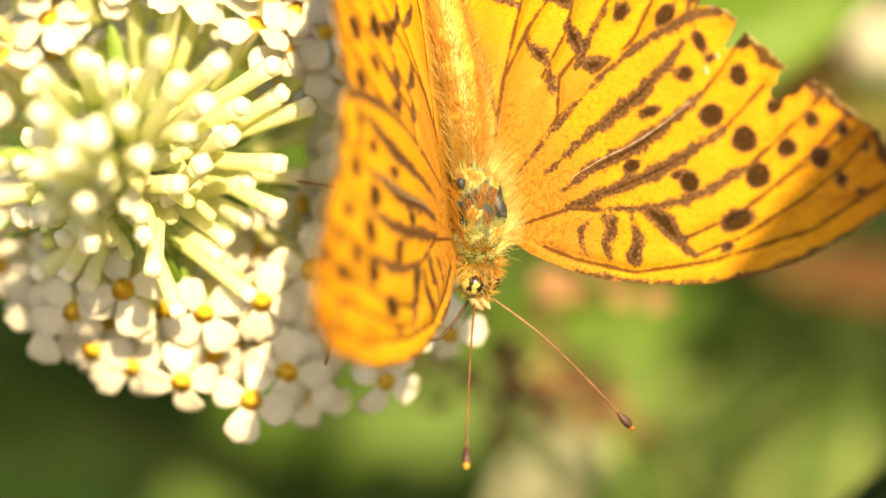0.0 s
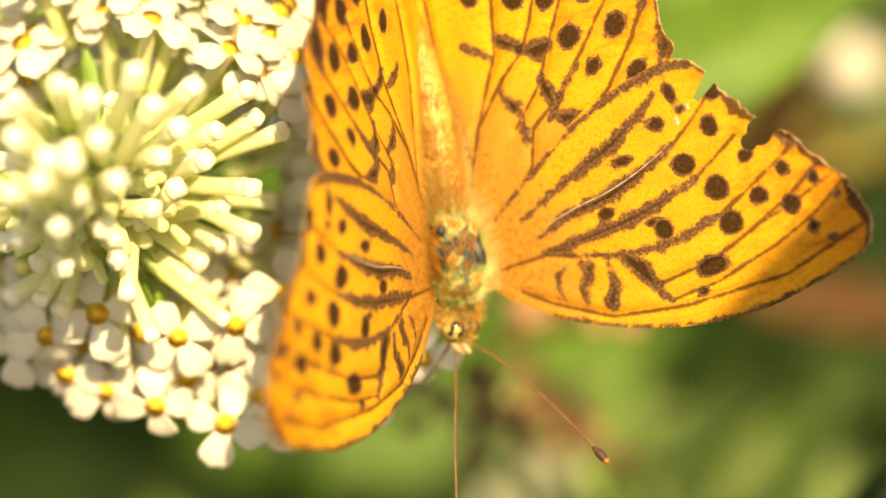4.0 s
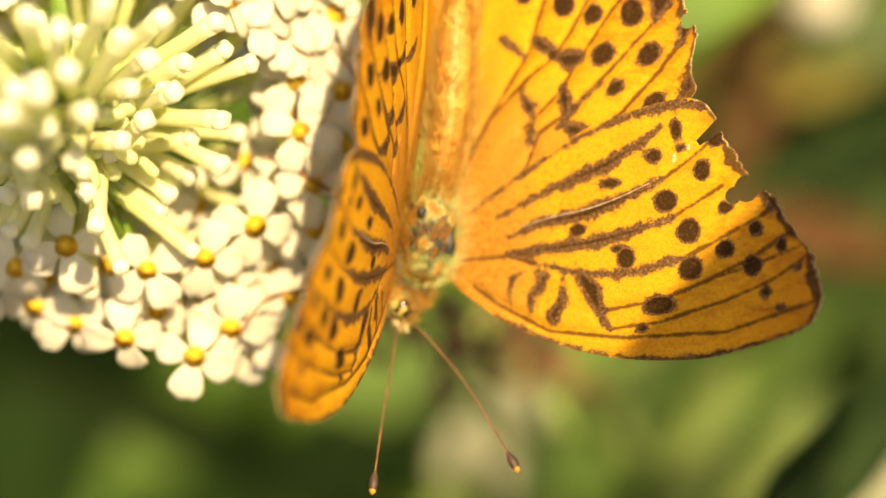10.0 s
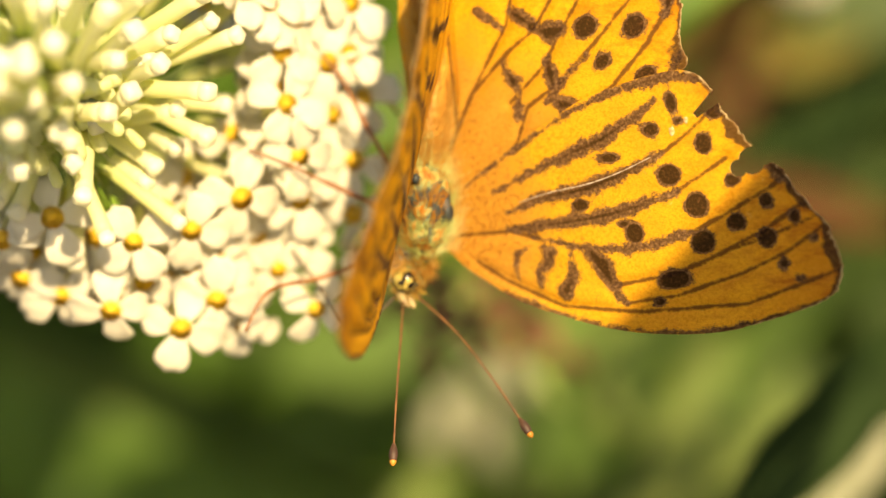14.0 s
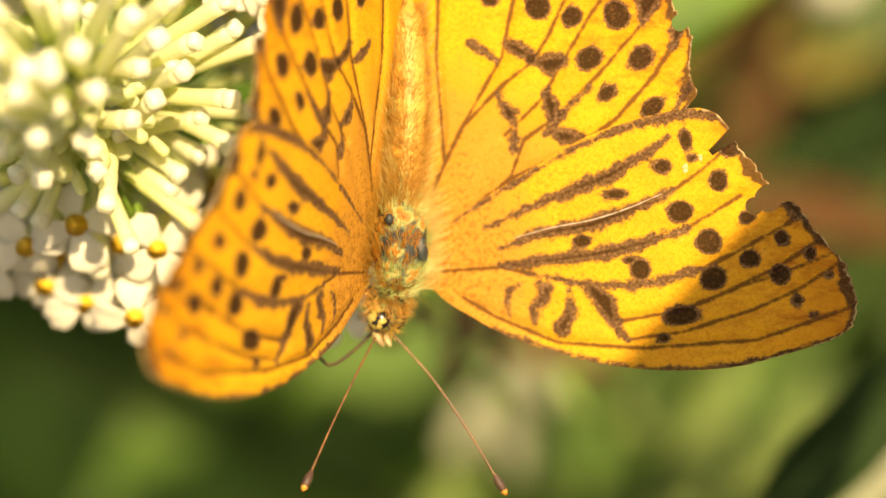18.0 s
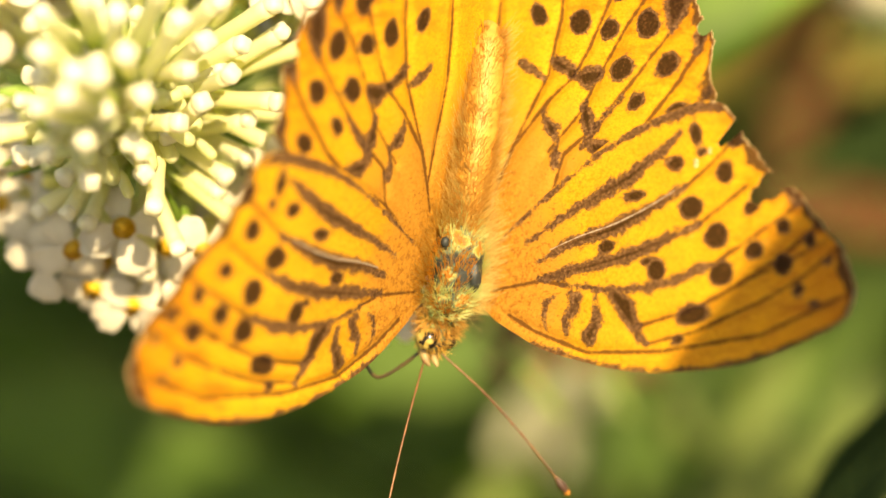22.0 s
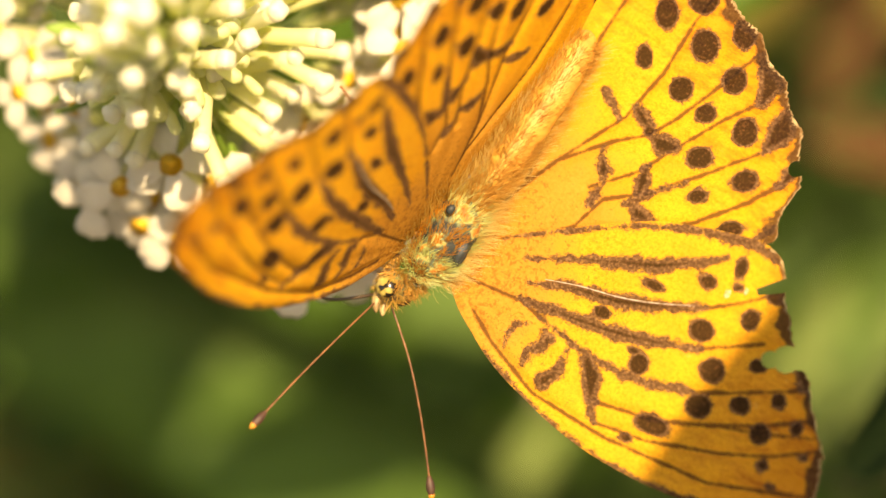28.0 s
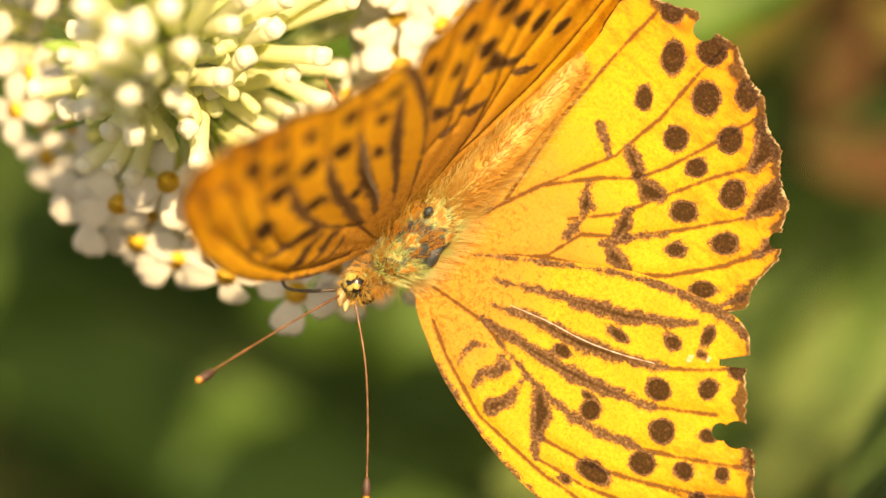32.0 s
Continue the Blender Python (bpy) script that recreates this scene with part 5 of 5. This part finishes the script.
def motions():
    walk(butterfly, [
        (0.0, perched(-0.08, 4.74, 4.02, 1.8, 24.4, 9.4)), (0.5, perched(0.50, 5.03, 3.97, 1.1, 21.7, 11.2)),
        (1.0, perched(0.91, 5.33, 3.50, 2.8, 17.1, 9.9)), (1.5, perched(0.86, 5.22, 3.36, 2.5, 17.2, 9.1)),
        (2.0, perched(0.41, 4.95, 3.44, 2.5, 17.5, 7.3)), (2.5, perched(0.22, 4.99, 3.42, 2.2, 19.5, 8.2)),
        (4.5, perched(0.33, 2.57, -3.23, 1.3, 30.3, 9.3)), (5.0, perched(0.16, 1.40, -0.12, 0.7, 35.7, 6.6)),
        (5.5, perched(-1.81, -0.93, -3.81, 4.3, 34.1, -1.9)), (6.0, perched(-1.68, -0.55, -4.62, 7.4, 34.8, -0.9)),
        (6.5, perched(-1.89, -0.29, -3.28, 8.2, 34.3, -3.2)), (7.0, perched(-1.63, -0.83, -4.61, 7.1, 30.5, -6.0)),
        (7.5, perched(-1.22, -0.85, -4.03, 9.3, 34.8, -5.6)), (8.0, perched(-1.43, -0.86, -3.23, 9.7, 34.4, -7.1)),
        (8.5, perched(-1.09, -0.97, -3.86, 9.7, 33.5, -6.7)), (9.0, perched(-1.11, -1.17, -4.91, 8.2, 31.2, -9.6)),
        (9.5, perched(-0.79, -0.86, -3.79, 8.6, 31.5, -8.1)), (10.0, perched(-0.44, -0.91, -4.00, 5.0, 29.3, -6.5)),
        (10.5, perched(0.28, -1.23, -3.69, -0.1, 28.0, -2.5)), (11.0, perched(-0.46, -1.72, -3.52, -2.0, 30.7, -2.5)),
        (11.5, perched(-0.93, -1.47, -2.73, 4.0, 32.2, -4.4)), (12.0, perched(-0.61, -1.56, -3.33, 5.6, 32.0, -5.8)),
        (12.5, perched(-0.18, -1.54, -4.13, 2.2, 31.6, -3.7)), (13.0, perched(-0.66, -1.89, -3.63, 2.6, 32.6, -12.2)),
        (13.5, perched(0.51, -1.60, -2.48, -4.1, 30.1, -5.2)), (15.5, perched(0.06, -1.07, -1.83, -3.5, 31.8, -3.8)),
        (16.0, perched(-1.96, -0.29, -0.30, -5.9, 30.9, -5.3)), (16.5, perched(-3.32, 0.47, 1.49, -1.3, 30.4, -12.0)),
        (17.0, perched(-3.45, 0.37, 2.95, 1.0, 29.7, -9.0)), (17.5, perched(-3.89, -0.11, 4.04, 6.3, 27.6, -12.0)),
        (18.0, perched(-3.33, -3.76, 1.99, 1.4, 26.4, -2.6)), (18.5, perched(-3.16, -2.77, 1.02, 4.2, 28.8, -4.4)),
        (19.0, perched(-3.63, -3.63, 1.13, 10.7, 30.3, -5.9)), (19.5, perched(-3.09, -3.15, 0.54, 15.8, 30.4, -2.7)),
        (20.0, perched(-3.92, -3.39, 0.90, 14.0, 34.1, -7.8)), (20.5, perched(-3.27, -2.97, 1.38, 13.0, 33.7, -5.8)),
        (21.0, perched(-4.09, -3.82, 1.19, 15.9, 32.6, -6.4)), (21.5, perched(-1.82, -4.55, 0.86, 1.9, 21.4, -3.2)),
        (22.0, perched(-2.44, -5.17, 2.64, 4.5, 20.9, -7.9)), (22.5, perched(-2.82, -5.49, 2.21, 6.2, 23.2, -9.5)),
        (23.0, perched(-3.61, -5.99, 2.17, 2.9, 25.6, -10.0)), (23.5, perched(-4.51, -5.48, 2.62, -2.0, 23.5, -16.4)),
        (24.0, perched(-4.98, -6.46, 3.19, -5.0, 24.5, -18.2)), (24.5, perched(-5.46, -6.81, 3.60, -4.4, 28.8, -17.1)),
        (25.0, perched(-5.62, -7.12, 3.44, -3.3, 26.7, -17.8)), (25.5, perched(-7.28, -6.61, 5.00, -0.2, 29.4, -26.5)),
        (27.5, perched(-8.68, -7.65, 4.74, 7.6, 29.3, -29.0)), (28.0, perched(-8.21, -7.17, 4.65, 2.2, 24.6, -36.3)),
        (28.5, perched(-8.02, -7.61, 4.54, -0.5, 27.4, -33.3)), (29.0, perched(-7.00, -7.10, 4.35, -5.2, 27.2, -28.6)),
        (29.5, perched(-7.44, -7.10, 3.88, -5.5, 24.1, -31.3)), (30.0, perched(-7.87, -7.45, 4.49, -6.8, 26.1, -32.5)),
        (30.5, perched(-8.63, -6.23, 5.03, -4.5, 27.8, -36.1)), (31.0, perched(-9.57, -4.88, 6.50, 2.8, 26.9, -37.9)),
        (31.5, perched(-9.79, -5.04, 4.99, 3.9, 28.5, -39.1)), (32.0, perched(-10.70, -5.73, 5.15, -2.8, 27.4, -44.6))])
    walk(fore_left, [
        (0.0, hinge(1, 56.2, 2.5, 5.6)), (0.5, hinge(1, 58.7, 2.6, 5.5)), (1.0, hinge(1, 63.8, 2.6, 8.1)), (1.5, hinge(1, 63.6, 2.6, 9.0)),
        (2.0, hinge(1, 61.5, 2.1, 10.1)), (2.5, hinge(1, 59.6, 1.9, 9.5)), (4.5, hinge(1, 55.1, 6.6, 4.0)), (5.0, hinge(1, 48.4, 4.9, 3.5)),
        (5.5, hinge(1, 59.8, -5.0, 4.7)), (6.0, hinge(1, 53.8, -11.0, 6.4)), (6.5, hinge(1, 55.3, -10.4, 7.6)), (7.0, hinge(1, 55.8, -9.8, 8.2)),
        (7.5, hinge(1, 61.7, -11.7, 12.0)), (8.0, hinge(1, 61.0, -13.5, 11.8)), (8.5, hinge(1, 67.0, -12.8, 13.2)), (9.0, hinge(1, 63.6, -12.2, 11.4)),
        (9.5, hinge(1, 67.1, -11.0, 13.6)), (10.0, hinge(1, 63.3, -6.2, 10.8)), (10.5, hinge(1, 57.2, 2.6, 4.7)), (11.0, hinge(1, 55.4, 4.0, 3.6)),
        (11.5, hinge(1, 57.3, -4.9, 8.4)), (12.0, hinge(1, 61.0, -8.0, 11.0)), (12.5, hinge(1, 61.0, -4.1, 7.2)), (13.0, hinge(1, 67.4, -4.2, 10.0)),
        (13.5, hinge(1, 57.5, 10.8, 1.8)), (15.5, hinge(1, 67.5, 10.3, 2.4)), (16.0, hinge(1, 50.7, 12.5, 1.3)), (16.5, hinge(1, 52.5, 9.3, 5.8)),
        (17.0, hinge(1, 34.7, 5.1, 5.4)), (17.5, hinge(1, 40.1, 0.2, 8.6)), (18.0, hinge(1, 35.7, 3.4, 4.7)), (18.5, hinge(1, 48.7, -5.1, 11.3)),
        (19.0, hinge(1, 30.5, 0.7, 7.3)), (19.5, hinge(1, 30.8, 4.2, 6.7)), (20.0, hinge(1, 22.0, 5.9, 6.0)), (20.5, hinge(1, 17.4, 6.5, 6.5)),
        (21.0, hinge(1, 18.1, 7.3, 6.0)), (21.5, hinge(1, 52.3, -3.9, 9.6)), (22.0, hinge(1, 58.1, -5.0, 16.6)), (22.5, hinge(1, 54.1, -10.6, 17.1)),
        (23.0, hinge(1, 48.7, -6.5, 9.9)), (23.5, hinge(1, 49.1, 2.9, 5.4)), (24.0, hinge(1, 49.3, 8.2, 2.5)), (24.5, hinge(1, 49.4, 6.7, 1.7)),
        (25.0, hinge(1, 51.7, 4.0, 3.0)), (25.5, hinge(1, 54.4, 0.3, 10.1)), (27.5, hinge(1, 25.6, 6.6, 6.1)), (28.0, hinge(1, 45.2, -1.7, 11.5)),
        (28.5, hinge(1, 41.9, 1.0, 6.7)), (29.0, hinge(1, 47.9, 9.0, 1.6)), (29.5, hinge(1, 50.8, 9.8, 1.1)), (30.0, hinge(1, 49.7, 11.7, 0.2)),
        (30.5, hinge(1, 44.3, 9.9, 3.2)), (31.0, hinge(1, 33.6, 3.5, 5.7)), (31.5, hinge(1, 34.1, 2.4, 6.4)), (32.0, hinge(1, 37.2, 4.8, 5.7))])
    walk(hind_left, [
        (0.0, hinge(1, 56.2, 2.5, 3.0)), (0.5, hinge(1, 58.7, 2.6, 4.0)), (1.0, hinge(1, 63.8, 2.6, 5.0)), (1.5, hinge(1, 63.6, 2.6, 6.0)),
        (2.0, hinge(1, 61.5, 2.1, 7.0)), (2.5, hinge(1, 59.6, 1.9, 7.0)), (4.5, hinge(1, 55.1, 6.6, 0.6)), (5.0, hinge(1, 48.4, 4.9, 2.1)),
        (5.5, hinge(1, 59.8, -5.0, 4.5)), (6.0, hinge(1, 53.8, -11.0, 6.0)), (6.5, hinge(1, 55.3, -10.4, 7.7)), (7.0, hinge(1, 55.8, -9.8, 7.5)),
        (7.5, hinge(1, 61.7, -11.7, 9.8)), (8.0, hinge(1, 61.0, -13.5, 9.5)), (8.5, hinge(1, 67.0, -12.8, 11.4)), (9.0, hinge(1, 63.6, -12.2, 9.8)),
        (9.5, hinge(1, 67.1, -11.0, 11.6)), (10.0, hinge(1, 63.3, -6.2, 7.4)), (10.5, hinge(1, 57.2, 2.6, 0.8)), (11.0, hinge(1, 55.4, 4.0, -0.0)),
        (11.5, hinge(1, 57.3, -4.9, 4.6)), (12.0, hinge(1, 61.0, -8.0, 7.3)), (12.5, hinge(1, 61.0, -4.1, 4.6)), (13.0, hinge(1, 67.4, -4.2, 7.6)),
        (13.5, hinge(1, 57.5, 10.8, -2.1)), (15.5, hinge(1, 67.5, 10.3, -1.9)), (16.0, hinge(1, 50.7, 12.5, -2.8)), (16.5, hinge(1, 52.5, 9.3, 1.6)),
        (17.0, hinge(1, 34.7, 5.1, 1.7)), (17.5, hinge(1, 40.1, 0.2, 4.5)), (18.0, hinge(1, 35.7, 3.4, 2.0)), (18.5, hinge(1, 48.7, -5.1, 7.7)),
        (19.0, hinge(1, 30.5, 0.7, 4.0)), (19.5, hinge(1, 30.8, 4.2, 3.9)), (20.0, hinge(1, 22.0, 5.9, 4.8)), (20.5, hinge(1, 17.4, 6.5, 5.3)),
        (21.0, hinge(1, 18.1, 7.3, 3.5)), (21.5, hinge(1, 52.3, -3.9, 5.5)), (22.0, hinge(1, 58.1, -5.0, 12.2)), (22.5, hinge(1, 54.1, -10.6, 13.0)),
        (23.0, hinge(1, 48.7, -6.5, 6.1)), (23.5, hinge(1, 49.1, 2.9, 2.1)), (24.0, hinge(1, 49.3, 8.2, -0.9)), (24.5, hinge(1, 49.4, 6.7, -1.7)),
        (25.0, hinge(1, 51.7, 4.0, 0.0)), (25.5, hinge(1, 54.4, 0.3, 6.4)), (27.5, hinge(1, 25.6, 6.6, 3.5)), (28.0, hinge(1, 45.2, -1.7, 8.0)),
        (28.5, hinge(1, 41.9, 1.0, 2.2)), (29.0, hinge(1, 47.9, 9.0, -2.6)), (29.5, hinge(1, 50.8, 9.8, -3.1)), (30.0, hinge(1, 49.7, 11.7, -4.3)),
        (30.5, hinge(1, 44.3, 9.9, -0.8)), (31.0, hinge(1, 33.6, 3.5, 2.7)), (31.5, hinge(1, 34.1, 2.4, 3.0)), (32.0, hinge(1, 37.2, 4.8, 3.0))])
    walk(fore_right, [
        (0.0, hinge(-1, 49.5, 0.5, -0.5)), (0.5, hinge(-1, 46.4, 1.2, -0.9)), (1.0, hinge(-1, 39.7, 0.6, -0.9)), (1.5, hinge(-1, 40.3, 1.0, -0.7)),
        (2.0, hinge(-1, 42.5, 0.9, -1.5)), (2.5, hinge(-1, 46.5, 0.7, -1.5)), (4.5, hinge(-1, 42.9, 7.1, -6.5)), (5.0, hinge(-1, 57.3, 5.2, -7.6)),
        (5.5, hinge(-1, 53.0, -1.2, -8.2)), (6.0, hinge(-1, 49.1, -2.9, -9.4)), (6.5, hinge(-1, 47.4, -5.9, -9.8)), (7.0, hinge(-1, 48.6, -2.2, -10.3)),
        (7.5, hinge(-1, 48.9, -7.3, -8.9)), (8.0, hinge(-1, 52.0, -5.8, -8.1)), (8.5, hinge(-1, 48.5, -7.1, -8.1)), (9.0, hinge(-1, 50.3, -1.5, -8.7)),
        (9.5, hinge(-1, 46.3, -6.6, -7.9)), (10.0, hinge(-1, 50.1, -1.4, -7.6)), (10.5, hinge(-1, 50.3, 4.5, -6.9)), (11.0, hinge(-1, 48.2, 2.8, -7.2)),
        (11.5, hinge(-1, 49.6, -3.2, -7.7)), (12.0, hinge(-1, 51.3, -3.4, -8.7)), (12.5, hinge(-1, 49.7, 0.3, -9.0)), (13.0, hinge(-1, 55.5, -0.1, -9.9)),
        (13.5, hinge(-1, 58.2, 12.6, -8.2)), (15.5, hinge(-1, 44.5, 1.4, -0.6)), (16.0, hinge(-1, 42.0, 3.7, 0.7)), (16.5, hinge(-1, 42.0, 3.2, 0.0)),
        (17.0, hinge(-1, 47.8, 3.1, -1.1)), (17.5, hinge(-1, 48.8, 0.9, -0.3)), (18.0, hinge(-1, 39.3, 3.4, -3.0)), (18.5, hinge(-1, 42.6, -0.5, -5.2)),
        (19.0, hinge(-1, 48.4, 3.7, -4.9)), (19.5, hinge(-1, 49.8, 4.3, -5.4)), (20.0, hinge(-1, 47.0, 6.9, -5.0)), (20.5, hinge(-1, 43.6, 3.2, -5.8)),
        (21.0, hinge(-1, 45.7, 8.4, -5.8)), (21.5, hinge(-1, 40.1, 4.5, -4.8)), (22.0, hinge(-1, 36.2, 3.0, -5.9)), (22.5, hinge(-1, 44.9, 1.3, -7.3)),
        (23.0, hinge(-1, 44.5, 3.3, -5.1)), (23.5, hinge(-1, 35.7, 4.3, -2.3)), (24.0, hinge(-1, 35.7, 4.2, -0.7)), (24.5, hinge(-1, 40.6, 4.2, -0.4)),
        (25.0, hinge(-1, 36.6, 5.2, -1.9)), (25.5, hinge(-1, 45.0, -1.1, -3.7)), (27.5, hinge(-1, 46.5, 9.0, -5.4)), (28.0, hinge(-1, 44.1, 1.3, -5.3)),
        (28.5, hinge(-1, 47.1, 4.9, -4.6)), (29.0, hinge(-1, 39.8, 5.9, -0.6)), (29.5, hinge(-1, 33.5, 6.3, -0.3)), (30.0, hinge(-1, 35.6, 6.4, 0.3)),
        (30.5, hinge(-1, 38.2, 4.8, -0.9)), (31.0, hinge(-1, 46.6, 1.6, -3.8)), (31.5, hinge(-1, 49.8, 2.5, -5.0)), (32.0, hinge(-1, 44.2, 3.3, -4.0))])
    walk(hind_right, [
        (0.0, hinge(-1, 49.5, 0.5, -2.1)), (0.5, hinge(-1, 46.4, 1.2, -2.6)), (1.0, hinge(-1, 39.7, 0.6, -2.5)), (1.5, hinge(-1, 40.3, 1.0, -2.3)),
        (2.0, hinge(-1, 42.5, 0.9, -3.1)), (2.5, hinge(-1, 46.5, 0.7, -3.4)), (4.5, hinge(-1, 42.9, 7.1, -8.1)), (5.0, hinge(-1, 57.3, 5.2, -9.7)),
        (5.5, hinge(-1, 53.0, -1.2, -8.9)), (6.0, hinge(-1, 49.1, -2.9, -9.7)), (6.5, hinge(-1, 47.4, -5.9, -10.1)), (7.0, hinge(-1, 48.6, -2.2, -10.1)),
        (7.5, hinge(-1, 48.9, -7.3, -9.0)), (8.0, hinge(-1, 52.0, -5.8, -8.3)), (8.5, hinge(-1, 48.5, -7.1, -8.6)), (9.0, hinge(-1, 50.3, -1.5, -9.3)),
        (9.5, hinge(-1, 46.3, -6.6, -8.4)), (10.0, hinge(-1, 50.1, -1.4, -7.6)), (10.5, hinge(-1, 50.3, 4.5, -8.1)), (11.0, hinge(-1, 48.2, 2.8, -8.8)),
        (11.5, hinge(-1, 49.6, -3.2, -8.7)), (12.0, hinge(-1, 51.3, -3.4, -9.1)), (12.5, hinge(-1, 49.7, 0.3, -9.7)), (13.0, hinge(-1, 55.5, -0.1, -9.6)),
        (13.5, hinge(-1, 58.2, 12.6, -9.9)), (15.5, hinge(-1, 44.5, 1.4, -2.8)), (16.0, hinge(-1, 42.0, 3.7, -3.0)), (16.5, hinge(-1, 42.0, 3.2, -4.1)),
        (17.0, hinge(-1, 47.8, 3.1, -6.1)), (17.5, hinge(-1, 48.8, 0.9, -5.8)), (18.0, hinge(-1, 39.3, 3.4, -5.7)), (18.5, hinge(-1, 42.6, -0.5, -8.4)),
        (19.0, hinge(-1, 48.4, 3.7, -9.8)), (19.5, hinge(-1, 49.8, 4.3, -9.0)), (20.0, hinge(-1, 47.0, 6.9, -8.3)), (20.5, hinge(-1, 43.6, 3.2, -10.5)),
        (21.0, hinge(-1, 45.7, 8.4, -8.0)), (21.5, hinge(-1, 40.1, 4.5, -6.8)), (22.0, hinge(-1, 36.2, 3.0, -7.9)), (22.5, hinge(-1, 44.9, 1.3, -9.6)),
        (23.0, hinge(-1, 44.5, 3.3, -6.9)), (23.5, hinge(-1, 35.7, 4.3, -3.5)), (24.0, hinge(-1, 35.7, 4.2, -1.5)), (24.5, hinge(-1, 40.6, 4.2, -0.6)),
        (25.0, hinge(-1, 36.6, 5.2, -2.2)), (25.5, hinge(-1, 45.0, -1.1, -5.3)), (27.5, hinge(-1, 46.5, 9.0, -9.4)), (28.0, hinge(-1, 44.1, 1.3, -7.7)),
        (28.5, hinge(-1, 47.1, 4.9, -7.4)), (29.0, hinge(-1, 39.8, 5.9, -3.1)), (29.5, hinge(-1, 33.5, 6.3, -2.3)), (30.0, hinge(-1, 35.6, 6.4, -1.8)),
        (30.5, hinge(-1, 38.2, 4.8, -3.7)), (31.0, hinge(-1, 46.6, 1.6, -6.1)), (31.5, hinge(-1, 49.8, 2.5, -6.7)), (32.0, hinge(-1, 44.2, 3.3, -5.3))])
    walk(antenna_left, [
        (0.0, feeler(1, 0.59, -0.78, 0.23)), (1.0, feeler(1, 0.57, -0.73, 0.38)), (2.0, feeler(1, 0.59, -0.68, 0.44)),
        (5.0, feeler(1, 0.28, -0.69, 0.67)), (6.0, feeler(1, 0.40, -0.58, 0.71)), (7.0, feeler(1, 0.37, -0.54, 0.76)),
        (8.0, feeler(1, 0.30, -0.51, 0.81)), (9.0, feeler(1, 0.38, -0.54, 0.75)), (10.0, feeler(1, 0.39, -0.64, 0.67)),
        (11.0, feeler(1, 0.35, -0.77, 0.54)), (12.0, feeler(1, 0.23, -0.56, 0.80)), (13.0, feeler(1, 0.26, -0.58, 0.77)),
        (16.0, feeler(1, 0.47, -0.83, 0.29)), (17.0, feeler(1, 0.48, -0.80, 0.37)), (18.0, feeler(1, 0.52, -0.77, 0.36)),
        (19.0, feeler(1, 0.37, -0.51, 0.77)), (20.0, feeler(1, 0.66, -0.59, 0.46)), (21.0, feeler(1, 0.70, -0.61, 0.37)),
        (22.0, feeler(1, 0.77, -0.62, 0.15)), (23.0, feeler(1, 0.68, -0.64, 0.36)), (24.0, feeler(1, 0.52, -0.69, 0.50)),
        (25.0, feeler(1, 0.39, -0.65, 0.65)), (25.5, feeler(1, 0.44, -0.58, 0.69)), (27.5, feeler(1, 0.42, -0.55, 0.72)),
        (28.0, feeler(1, 0.69, -0.65, 0.31)), (29.0, feeler(1, 0.53, -0.80, 0.28)), (30.0, feeler(1, 0.53, -0.79, 0.31)),
        (31.0, feeler(1, 0.48, -0.65, 0.59)), (32.0, feeler(1, 0.66, -0.68, 0.31))])
    walk(antenna_right, [
        (0.0, feeler(-1, -0.40, -0.79, 0.46)), (1.0, feeler(-1, -0.29, -0.81, 0.50)), (2.0, feeler(-1, -0.27, -0.82, 0.50)),
        (5.0, feeler(-1, -0.38, -0.88, 0.28)), (6.0, feeler(-1, -0.38, -0.79, 0.49)), (7.0, feeler(-1, -0.27, -0.84, 0.47)),
        (8.0, feeler(-1, -0.18, -0.88, 0.43)), (9.0, feeler(-1, -0.24, -0.81, 0.54)), (10.0, feeler(-1, -0.27, -0.84, 0.48)),
        (11.0, feeler(-1, -0.38, -0.87, 0.32)), (12.0, feeler(-1, -0.28, -0.86, 0.42)), (13.0, feeler(-1, -0.25, -0.87, 0.43)),
        (16.0, feeler(-1, -0.46, -0.81, 0.37)), (17.0, feeler(-1, -0.53, -0.75, 0.38)), (18.0, feeler(-1, -0.54, -0.76, 0.36)),
        (19.0, feeler(-1, -0.32, -0.93, 0.17)), (20.0, feeler(-1, -0.24, -0.93, 0.28)), (21.0, feeler(-1, -0.22, -0.91, 0.34)),
        (22.0, feeler(-1, -0.23, -0.89, 0.39)), (23.0, feeler(-1, -0.28, -0.88, 0.39)), (24.0, feeler(-1, -0.34, -0.89, 0.30)),
        (25.0, feeler(-1, -0.36, -0.90, 0.23)), (25.5, feeler(-1, -0.35, -0.90, 0.27)), (27.5, feeler(-1, -0.39, -0.81, 0.44)),
        (28.0, feeler(-1, -0.33, -0.84, 0.43)), (29.0, feeler(-1, -0.47, -0.78, 0.42)), (30.0, feeler(-1, -0.46, -0.78, 0.42)),
        (31.0, feeler(-1, -0.50, -0.77, 0.40)), (32.0, feeler(-1, -0.46, -0.79, 0.40))])
    walk(shade_leaf, [
        (0.0, between(38, -2, 8)), (2.5, between(38, -2, 8)), (5.0, between(29.6, -17, 8)), (9.0, between(29.8, -17, 8)),
        (12.0, between(30, -17, 8)), (16.0, between(32, -16, 8)), (22.0, between(32, -16, 8)), (25.0, between(31, -17, 8)),
        (28.0, between(29.5, -25, 8)), (30.4, between(30, -25, 8)), (31.0, between(44, -29, 8)), (32.0, between(47, -30, 8))])


motions()
